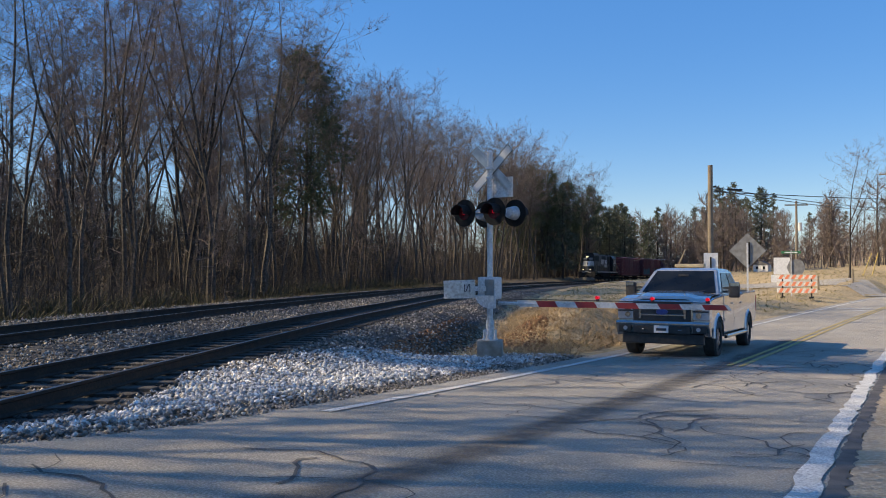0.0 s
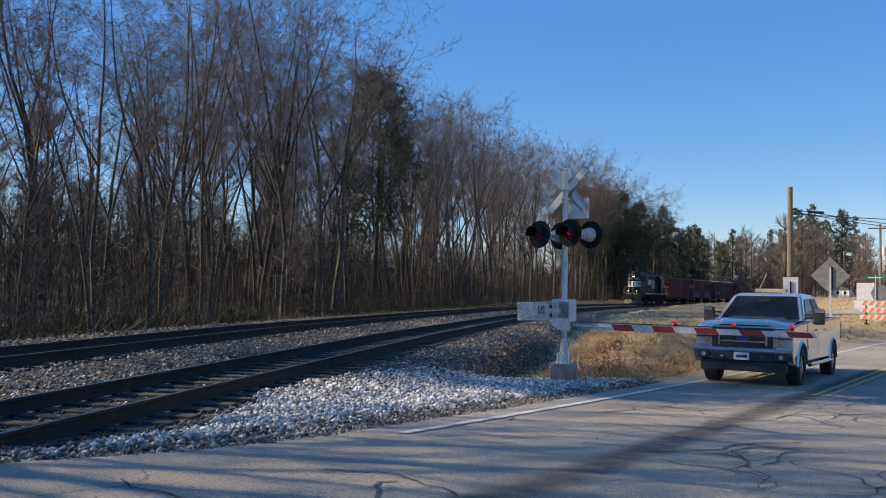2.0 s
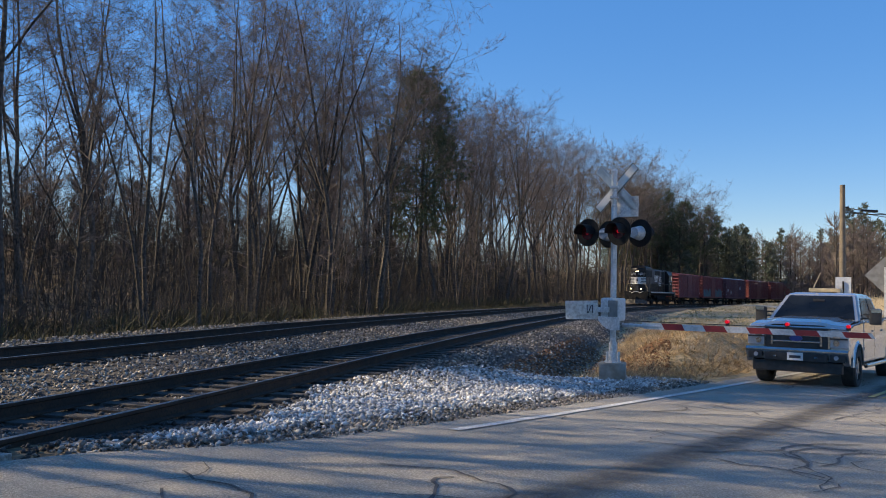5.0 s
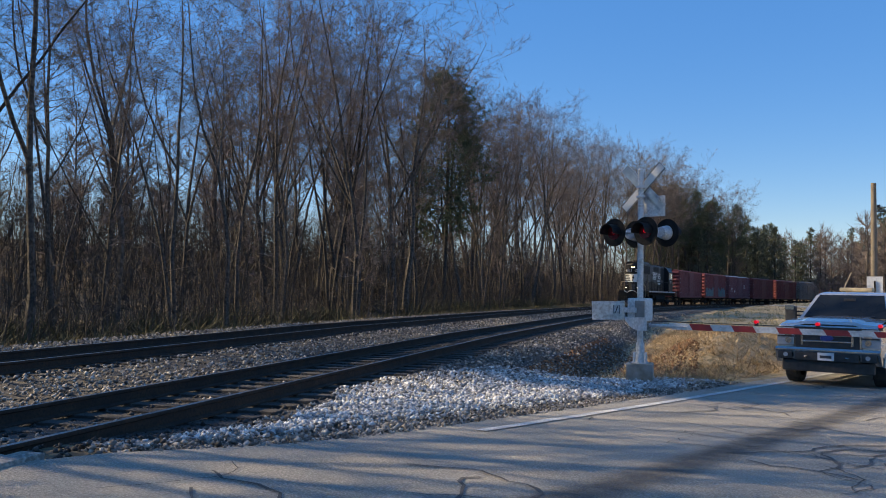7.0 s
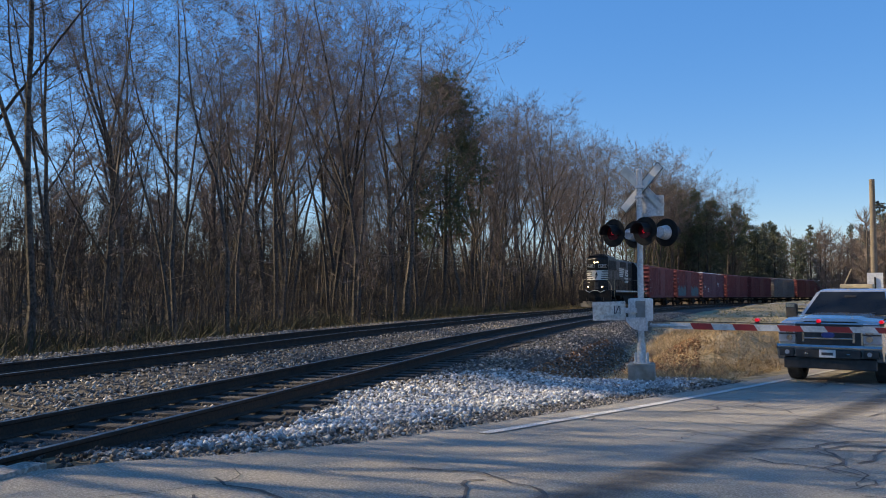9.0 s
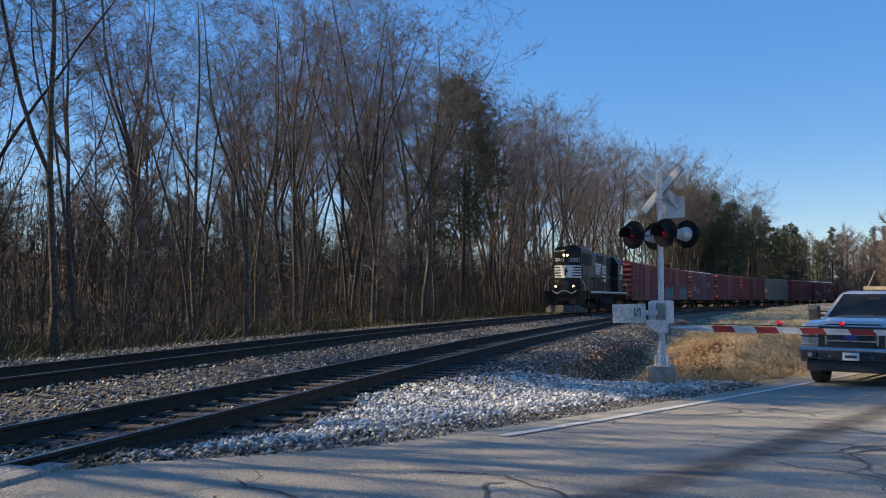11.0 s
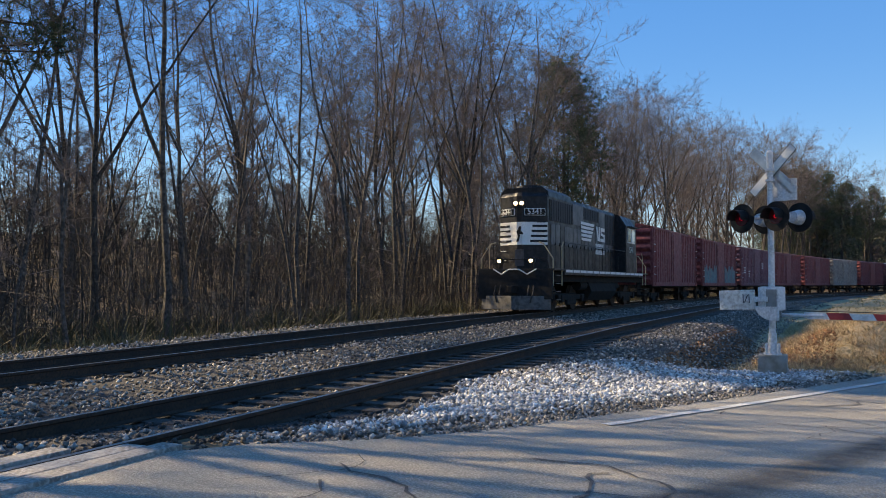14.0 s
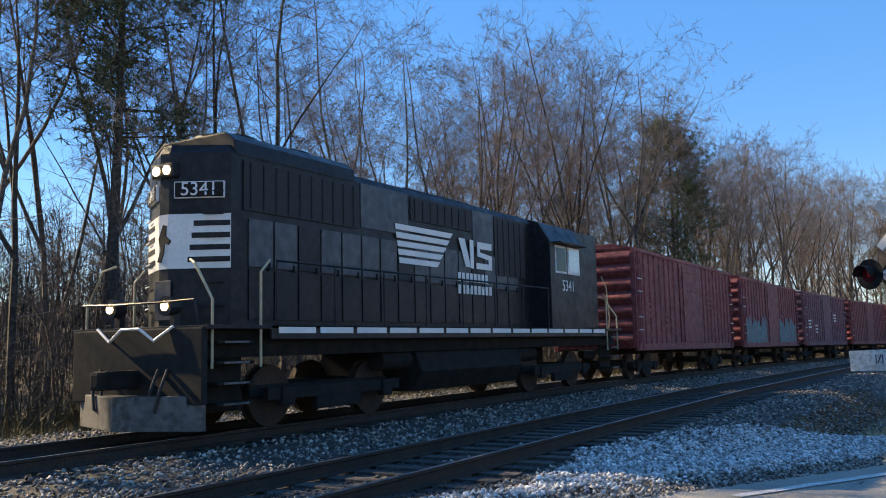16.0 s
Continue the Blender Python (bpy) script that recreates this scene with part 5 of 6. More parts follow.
            while y < y1:
                part("letter_bar", box(sg * (W + 0.036), y + 0.06, zz, 0.012, 0.12, 0.2), M_LOCO_WHITE, hood)
                y += 0.18
    part("fuel_tank", prism([(-1.2, 1.15), (1.2, 1.15), (1.35, 0.75), (1.1, 0.35), (-1.1, 0.35), (-1.35, 0.75)], 5.3, 9.8, "y", 0.05), M_UNDER, e)
    for y in (4.7, 10.4):
        part("air_reservoir", cyl((1.0, y - 0.5, 1.0), (1.0, y + 0.5, 1.0), 0.2, 0.2, 14), M_UNDER, e)
    bogie(e, 2.9, 2.75, 0.50, 1.12, M_UNDER)
    bogie(e, 12.6, 2.75, 0.50, 1.12, M_UNDER)
    return e


def build_boxcar(mat, label, graffiti=False, white_roof=False, seed=0):
    """A 12.9 m boxcar: corrugated end, ribbed sides, sliding door."""
    e = empty("boxcar")
    tagged(e, label, "railway wagon", "wagons of the train")
    L, W, Z0, Z1 = 12.9, 1.45, 1.02, 4.30
    body = part("body", box(0, L / 2, (Z0 + Z1) / 2, 2 * W - 0.1, L - 0.1, Z1 - Z0, 0.02), mat, e)
    part("roof", prism([(-W - 0.02, Z1), (W + 0.02, Z1), (W * 0.5, Z1 + 0.17), (-W * 0.5, Z1 + 0.17)], 0.0, L, "y", 0.01), M_ROOF_WHITE if white_roof else mat, e, "pale sheet roof" if white_roof else "")
    for y0 in (0.0, L):
        d = -1 if y0 == 0 else 1
        for i in range(7):
            zz = Z0 + 0.30 + i * 0.45
            bm = prism([(y0, zz - 0.19), (y0 + d * 0.10, zz - 0.03), (y0 + d * 0.10, zz + 0.03), (y0, zz + 0.19)], -W + 0.12, W - 0.12, "x", 0.01)
            part("end_corrugation", bm, mat, body)
        for sg in (-1, 1):
            part("corner_post", box(sg * (W - 0.05), y0 - d * 0.03, (Z0 + Z1) / 2, 0.14, 0.14, Z1 - Z0), mat, body)
    door0, door1 = 5.0, 7.8
    for sg in (-1, 1):
        y = 0.45
        while y < L - 0.2:
            if not door0 - 0.1 < y < door1 + 0.1:
                part("side_rib", prism([(sg * (W - 0.06), y - 0.07), (sg * (W - 0.06), y + 0.07), (sg * W, y + 0.035), (sg * W, y - 0.035)], Z0 + 0.12, Z1 - 0.1, "z"), mat, body)
            y += 0.56
        part("side_sill", box(sg * (W - 0.03), L / 2, Z0 + 0.04, 0.1, L - 0.06, 0.22, 0.01), mat, body)
        part("top_rail", box(sg * (W - 0.03), L / 2, Z1 - 0.05, 0.1, L - 0.06, 0.12, 0.01), mat, body)
        dr = part("sliding_door", box(sg * (W - 0.03), (door0 + door1) / 2, (Z0 + Z1) / 2 + 0.05, 0.06, door1 - door0, Z1 - Z0 - 0.32, 0.01), mat, e, "plain sliding door")
        for zz in (1.6, 2.4, 3.2, 3.9):
            part("door_rib", box(sg * (W + 0.01), (door0 + door1) / 2, zz, 0.04, door1 - door0 - 0.1, 0.06), mat, dr)
        part("door_bar", cyl((sg * (W + 0.03), door0 + 0.3, Z0 + 0.2), (sg * (W + 0.03), door0 + 0.3, Z1 - 0.25), 0.025, 0.025, 6), mat, dr)
        for y0, yy in ((0, 0.28), (L, L - 0.28)):
            for i in range(7):
                part("ladder_rung", box(sg * (W + 0.06), yy, 1.2 + i * 0.42, 0.025, 0.42, 0.03), M_GALV if i % 3 else mat, e)
            for yo in (-0.2, 0.2):
                part("ladder_rail", box(sg * (W + 0.035), yy + yo, 2.5, 0.025, 0.03, 3.0), mat, e)
        if graffiti:
            rng = np.random.default_rng(seed + (sg > 0))
            for y0, y1 in ((0.6, 4.9), (7.9, 12.2)):
                pts = [(y0, 1.12), (y1, 1.12)]
                n = 10
                for i in range(n + 1):
                    pts.append((y1 - (y1 - y0) * i / n, 2.15 + rng.uniform(-0.3, 0.42)))
                part("spray_paint", poly_plate(pts, 0.010, "x", sg * (W + 0.006)), M_GRAFFITI, e, "faded teal sprayed paint")
        rng2 = np.random.default_rng(seed + 9)
        for y, zz, w in ((1.0, 2.5, 0.9), (2.9, 2.2, 0.7), (8.6, 3.0, 1.0)):
            for k in range(3):
                part("stencil_bar", box(sg * (W + 0.006), y + w / 2, zz - k * 0.2, 0.008, w * rng2.uniform(0.5, 1), 0.08), M_LOCO_WHITE if mat is M_CAR_MAROON else mat, e)
    part("underframe", box(0, L / 2, 0.92, 1.0, L + 0.4, 0.2), M_UNDER, e)
    part("brake_cylinder", cyl((0.5, 5.5, 0.72), (0.5, 6.4, 0.72), 0.16, 0.16, 12), M_UNDER, e)
    part("end_rail", tube_path(bmesh.new(), [(0.5, -0.22, 1.1), (0.62, -0.25, 2.0), (0.55, -0.25, 3.0), (0.35, -0.14, 3.4)], 0.022, 6), M_HANDRAIL, e)
    for yy in (-0.75, L + 0.75):
        part("coupler", box(0, yy, 0.86, 0.2, 1.0, 0.24, 0.04), M_UNDER, e)
    bogie(e, 1.9, 1.75, 0.42, 1.0, M_UNDER)
    bogie(e, L - 1.9, 1.75, 0.42, 1.0, M_UNDER)
    return e


def build_train():
    cars = [(build_loco(), 0.0, 15.9)]
    red = build_boxcar(M_CAR_RED, "oxide red boxcar with ribbed sides and sliding door")
    graf = build_boxcar(M_CAR_RED, "oxide red boxcar with teal sprayed paint along its foot", True, False, 3)
    maroon = build_boxcar(M_CAR_MAROON, "faded maroon boxcar with a pale roof and stencilled bars", False, True, 5)
    tan_car = build_boxcar(M_CAR_TAN, "grey-tan boxcar with ribbed sides")
    order = [red, graf, maroon, red, red, tan_car, red, maroon, red, tan_car, red]
    seen = []
    s = 17.9
    for ob in order:
        if ob in seen:
            ob = copy_thing(ob, Matrix.Identity(4))
        else:
            seen.append(ob)
        cars.append((ob, s, 12.9))
        s += 14.95
    return cars


# leading end's distance along the line, by time
NOSE = [(0, 150.5), (1.5, 138.2), (3, 126.1), (4.5, 114.1), (5.75, 104.1), (7, 94.1), (8, 85.9), (9, 77.5), (10.25, 66.4), (11.5, 55.1), (12, 50.4), (13, 40.7),
        (14, 30.7), (14.5, 25.55), (15, 20.3), (15.5, 14.85), (16, 9.2)]


def motions():
    for ob, back, length in TRAIN:
        rows = []
        for t, s in NOSE:
            a, b = s + back, s + back + length
            x, y, h = on_track(a, FAR_X)
            x2, y2, h2 = on_track(b, FAR_X)
            z, z2 = track_z(a, FAR_X), track_z(b, FAR_X)
            rows.append((t, pose(x, y, z, math.degrees(math.atan2(z2 - z, length)), 0, -math.degrees(math.atan2(x2 - x, y2 - y)))))
        walk(ob, rows)


# ---- roadside things ----
def build_roadside():
    # wooden pole with two wires to the right
    px, py = 8.25, 48.6
    g = gz(px, py)
    p = empty("utility_pole", pose(px, py, g))
    tagged(p, "weathered wooden utility pole carrying two wires", "utility pole", "utility poles")
    part("pole", cyl((0, 0, -0.3), (0, 0, 6.95 - g), 0.17, 0.13, 14), M_POLE, p)
    part("insulator", cyl((0.14, 0, 5.75 - g), (0.3, 0, 5.8 - g), 0.04, 0.05, 8), M_WIRE, p)
    part("wire_splice", cyl((0.9, 0.05, 5.62 - g), (1.7, 0.1, 5.58 - g), 0.06, 0.06, 8), M_WIRE, p)
    for k, (ex, ey, ez) in enumerate(((24.65, 40.4, 7.1), (24.65, 40.4, 6.8), (46, 40, 7.4))):
        bm = bmesh.new()
        pts = []
        for i in range(17):
            u = i / 16
            pts.append((ex * u, ey * u, (5.78 - 0.14 * k - g) * (1 - u) + (ez - g) * u - 4 * 0.25 * u * (1 - u)))
        part("wire", tube_path(bm, pts, 0.024, 5), M_WIRE, p)
    qx, qy = 32.9, 89.0
    gq = gz(qx, qy)
    q = empty("utility_pole", pose(qx, qy, gq, 0, -2.5, -20))
    tagged(q, "leaning wooden utility pole with a crossarm and guy wires", "utility pole", "utility poles")
    hq = 10.9 - gq
    part("pole", cyl((0, 0, -0.3), (0, 0, hq), 0.17, 0.12, 12), M_POLE, q)
    part("crossarm", box(0, 0, hq - 0.35, 2.5, 0.12, 0.14, 0.01), M_POLE, q)
    for xx in (-1.1, -0.45, 0.45, 1.1):
        part("insulator", cyl((xx, 0, hq - 0.28), (xx, 0, hq - 0.12), 0.045, 0.035, 8), M_GALV, q)
    for xx in (-3.2, -2.4):
        part("guy_wire", cyl((0, 0, hq - 2.4), (xx, -0.6, -0.1), 0.015, 0.015, 5), M_WIRE, q)
        part("guy_guard", cyl((xx * 0.72, -0.43, (hq - 2.4) * 0.28), (xx, -0.6, -0.1), 0.05, 0.05, 8), M_YELLOW_LINE, q, "yellow guy wire guard")
    fx, fy = 27.8, 106.0
    f = empty("utility_pole", pose(fx, fy, gz(fx, fy)))
    tagged(f, "distant wooden utility pole with crossarm", "utility pole", "utility poles")
    hh = 9.2 - gz(fx, fy)
    part("pole", cyl((0, 0, -0.3), (0, 0, hh), 0.16, 0.12, 10), M_POLE, f)
    part("crossarm", box(0, 0, hh - 0.5, 2.6, 0.12, 0.14), M_POLE, f)
    part("transformer", cyl((0.35, -0.2, hh - 3.6), (0.35, -0.2, hh - 2.6), 0.25, 0.25, 12), M_GALV, f)
    # diamond warning sign from behind
    sx, sy = 7.5, 35.8
    g = gz(sx, sy)
    s = empty("warning_sign", pose(sx, sy, g, 0, 0, -14))
    tagged(s, "diamond road sign on a steel post, bare aluminium back", "road sign")
    zc = 2.02 - g
    part("post", box(0, 0, (zc + 0.35) / 2 - 0.1, 0.07, 0.045, zc + 0.5), M_GALV, s)
    bm = box(0, 0.04, 0, 1.0, 0.008, 1.0, 0, Matrix.Translation((0, 0, zc)) @ Euler((0, radians(45), 0)).to_matrix().to_4x4())
    part("plate", bm, M_SIGNBACK, s, "grey plate back")
    part("bracing", box(0.03, 0.02, zc - 0.1, 0.13, 0.03, 0.9), M_UNDER, s)
    # white plate on a post behind the truck
    wx, wy = 7.3, 43.0
    w = empty("post_sign", pose(wx, wy, gz(wx, wy), 0, 0, -12))
    tagged(w, "white rectangular sign on a dark post", "road sign")
    hz = 1.65 - gz(wx, wy)
    part("post", box(0, -0.02, hz / 2, 0.07, 0.05, hz + 0.4), M_UNDER, w)
    part("plate", box(0, 0.02, hz - 0.05, 0.66, 0.012, 0.9), M_PLATE, w)
    # striped barricade beside the far bend
    bx, by = 15.6, 59.5
    b = empty("barricade", pose(bx, by, gz(bx, by), 0, 0, -24))
    tagged(b, "three-board road barricade with orange and white slanted stripes", "barricade")
    for xx in (-0.9, 0.9):
        part("upright", box(xx, 0, 0.78, 0.08, 0.06, 1.56), M_UNDER, b)
        part("foot", box(xx, 0, 0.05, 0.08, 1.3, 0.10), M_UNDER, b)
    for i, zz in enumerate((0.5, 0.95, 1.40)):
        bd = part("board", box(0, -0.06, zz, 2.5, 0.03, 0.30, 0.008), M_WHITE, b, "striped board")
        k = -1.15
        while k < 1.1:
            part("stripe", poly_plate([(k, zz - 0.14), (k + 0.2, zz - 0.14), (k + 0.36, zz + 0.14), (k + 0.16, zz + 0.14)], 0.008, "y", -0.080), M_ORANGE, bd)
            k += 0.40
    # stop sign and street name from behind
    tx, ty = 16.4, 64.0
    t = empty("stop_sign", pose(tx, ty, gz(tx, ty), 0, 0, -16))
    tagged(t, "octagonal sign and street name plates on a post, seen from behind", "road sign")
    g = gz(tx, ty)
    part("post", box(0, 0, (2.5 - g) / 2, 0.06, 0.05, 2.7 - g), M_GALV, t)
    part("octagon", disc((0.32, 0.04, 1.35 - g), (0, 1, 0), 0.62, 0.012, 8), M_SIGNBACK, t)
    part("panel", box(-0.62, 0.05, 1.45 - g, 1.1, 0.012, 1.2), M_PLATE, t, "pale rectangular panel")
    part("lower_panel", box(-0.62, 0.02, 0.55 - g, 1.45, 0.012, 0.55), M_PLATE, t)
    part("panel_post", box(-0.62, 0.09, 0.8 - g, 0.06, 0.05, 2.2), M_GALV, t)
    part("name_plate", box(0, 0, 2.42 - g, 1.3, 0.01, 0.16), M_GREEN, t, "green street name plate with pale bar")
    part("name_bar", box(0, -0.009, 2.42 - g, 0.85, 0.006, 0.06), M_PLATE, t)
    # fence posts and a lone bare tree on the rise
    for fx, fy in ((20.8, 73.0), (24.4, 76), (28.5, 79), (33, 82)):
        fp = part("fence_post", cyl((0, 0, -0.2), (0, 0, 1.1), 0.08, 0.07, 8), M_POLE)
        fp.matrix_basis = pose(fx, fy, gz(fx, fy))
        tagged(fp, "weathered grey wooden fence post in dry grass", "fence post", "fence posts")
    # small white house behind the trees
    hx, hy = 32.0, 142.0
    g = gz(hx, hy)
    h = empty("house", pose(hx, hy, g, 0, 0, -30) @ Matrix.Scale(0.45, 4))
    tagged(h, "small white house with grey gable roof", "house")
    part("wall", box(0, 0, 1.2, 5.0, 4.0, 2.6), M_HOUSE, h)
    part("roof", prism([(-2.8, 2.5), (2.8, 2.5), (0, 3.9)], -2.3, 2.3, "y"), M_ROOFING, h)
    for xx in (-1.2, 1.2):
        wn_ = part("window", box(xx, -2.02, 1.4, 0.9, 0.06, 1.1), M_WHITE, h)
        part("pane", box(xx, -2.06, 1.4, 0.75, 0.02, 0.95), M_GLASS, wn_)


def road_place(d, off):
    """The place at d metres past the crossing and off metres right of the road's middle."""
    p = np.array([np.interp(d, ROAD_S, ROAD_LINE[:, k]) for k in (0, 1)])
    n = np.array([np.interp(d, ROAD_S, ROAD_N[:, k]) for k in (0, 1)])
    return p + n * off


def build_markings():
    def along(off, d0, d1, step=0.6, wob=0.0, seed=1):
        rng = np.random.default_rng(seed)
        return np.array([road_place(d, off + rng.normal(0, wob)) for d in np.arange(d0, d1, step)])
    ln = new("edge_line_left", strip("edge_line", along(-2.45, 8.2, 70, 0.5, 0.006), 0.075, 0.075, road_surface, M_WHITE_LINE, 2, 0.012))
    tagged(ln, "worn white painted edge line", "road marking", kind="structure")
    ln = new("edge_line_right", strip("edge_line", along(2.62, -2, 70, 0.25, 0.02, 4), 0.095, 0.095, road_surface, M_WHITE_LINE, 2, 0.012))
    tagged(ln, "worn white painted edge line", "road marking", kind="structure")
    for o in (-0.10, 0.12):
        ln = new("centre_line", strip("centre_line", along(o + 0.25, 17.5, 90, 0.6, 0.004), 0.05, 0.05, road_surface, M_YELLOW_LINE, 2, 0.012))
        tagged(ln, "worn double yellow centre line", "road marking", kind="structure")
    for d in (50.5, 53.0):
        a = [road_place(d, o) for o in np.arange(-2.3, 0.1, 0.3)]
        ln = new("stop_line", strip("stop_line", np.array(a), 0.25, 0.25, road_surface, M_WHITE_LINE, 2, 0.012))
        tagged(ln, "faded white bar across the lane", "road marking", kind="structure")
    r3 = np.random.default_rng(6)
    dd = np.arange(-2, 22, 0.12)
    crumb = new("crumbled_edge", strip("crumbled_edge", np.array([road_place(d, 2.79) for d in dd]), 0.03 + r3.uniform(0, 0.03, len(dd)), 0.06 + r3.uniform(0, 0.07, len(dd)), road_surface, M_TAR, 2, 0.006))
    tagged(crumb, "dark crumbled edge of the asphalt", "road edge", kind="structure")
    verge = new("verge", strip("verge", np.array([road_place(d, 3.9) for d in np.arange(-4, 60, 0.5)]), 1.03, 1.2, lambda x, y: ground_z(x, y), M_DIRT, 6, 0.03))
    tagged(verge, "sandy dirt verge with dry grass", "verge", kind="structure")
    # tar seams
    rng = np.random.default_rng(12)
    lines = []
    for k in range(92):
        d = rng.uniform(2.5, 24)
        o = rng.uniform(-2.4, 2.2)
        n = rng.integers(8, 26)
        hd = rng.uniform(-0.5, 0.5) + (math.pi / 2 if rng.uniform() < 0.7 else 0)
        pts = []
        for i in range(n):
            if abs(o) < 2.6 and d > 1.5:
                pts.append(road_place(d, o))
            d += 0.16 * math.cos(hd)
            o += 0.16 * math.sin(hd)
            hd += rng.normal(0, 0.42)
        if len(pts) > 3:
            lines.append((np.array(pts), rng.uniform(0.005, 0.019)))
    for i, (pts, w) in enumerate(lines):
        r2 = np.random.default_rng(i)
        ws = w * r2.uniform(0.6, 1.3, len(pts))
        ob = new("tar_seam", strip("tar_seam", pts, ws, ws, road_surface, M_TAR, 2, 0.008 + 0.0003 * (i % 6)))
        tagged(ob, "dark tar-sealed crack in the asphalt", "tar seam", "tar seams", kind="structure")
    # a broad soft dark band down the lane
    nx = 9
    me = strip("oil_stain", along(0.05, 1.2, 27, 0.5, 0.02, 8), 0.34, 0.34, road_surface, M_BAND, nx, 0.0055)
    at = me.attributes.new("strength", "FLOAT", "POINT")
    u = np.abs(np.linspace(-1, 1, nx))
    at.data.foreach_set("value", np.tile(1.0 - step01(0.15, 1.0, u), len(me.vertices) // nx).astype(np.float32))
    tagged(new("oil_stain", me), "soft dark band along the middle of the lane", "stain", kind="structure")
    # side road climbing past the signs
    sr = np.array([(26, 72), (23.5, 80), (20, 90), (16, 100), (11, 112), (5, 124)], float)
    ob = new("side_road", strip("side_road", smooth_line([tuple(p) for p in sr], 2.0), 2.4, 2.4, ground_z, M_ASPHALT, 3, 0.05))
    tagged(ob, "narrow grey asphalt side road", "road", kind="structure")


def build_track_details():
    tie = mesh_of("tie", *(lambda b: (b[0], b[1]))(tie_mesh()), [M_TIE])
    for nm, lat, s1 in (("track_1", NEAR_X, 96), ("track_2", FAR_X, 96)):
        tr = bpy.data.objects[nm]
        s = 5.2 if lat == NEAR_X else 4.0
        rng = np.random.default_rng(3 if lat == NEAR_X else 4)
        while s < s1:
            x, y, h = on_track(s + rng.normal(0, 0.02), lat + rng.normal(0, 0.03))
            ob = new("tie", tie)
            ob.parent = tr
            ob.matrix_basis = pose(x, y, track_z(s, lat) - 0.182, 0, 0, h + rng.normal(0, 0.6))
            s += 0.53
    # crossing timbers beside the near rails
    tr = bpy.data.objects["track_1"]
    k = 0
    for lat, y1 in ((NEAR_X + 0.7525 + 0.20, 5.45), (NEAR_X + 0.7525 + 0.44, 5.6), (NEAR_X + 0.7525 - 0.24, 5.1), (NEAR_X - 0.7525 + 0.24, 4.2), (NEAR_X - 0.7525 - 0.20, 4.0)):
        y = y1
        while y > -5:
            pl = part("crossing_timber", box(0, -1.2, -0.07, 0.215, 2.38, 0.15, 0.012), M_TIMBER, tr)
            pl.matrix_basis = pose(lat, y, 0.004 + 0.006 * ((k * 7) % 3) / 3, 0, 0, 0.3 * ((k % 3) - 1))
            y -= 2.4
            k += 1


def tie_mesh():
    bm = box(0, 0, -0.085, 2.6, 0.23, 0.17, 0.012)
    bm.verts.ensure_lookup_table()
    v = [tuple(q.co) for q in bm.verts]
    f = [[q.index for q in fc.verts] for fc in bm.faces]
    bm.free()
    return v, f


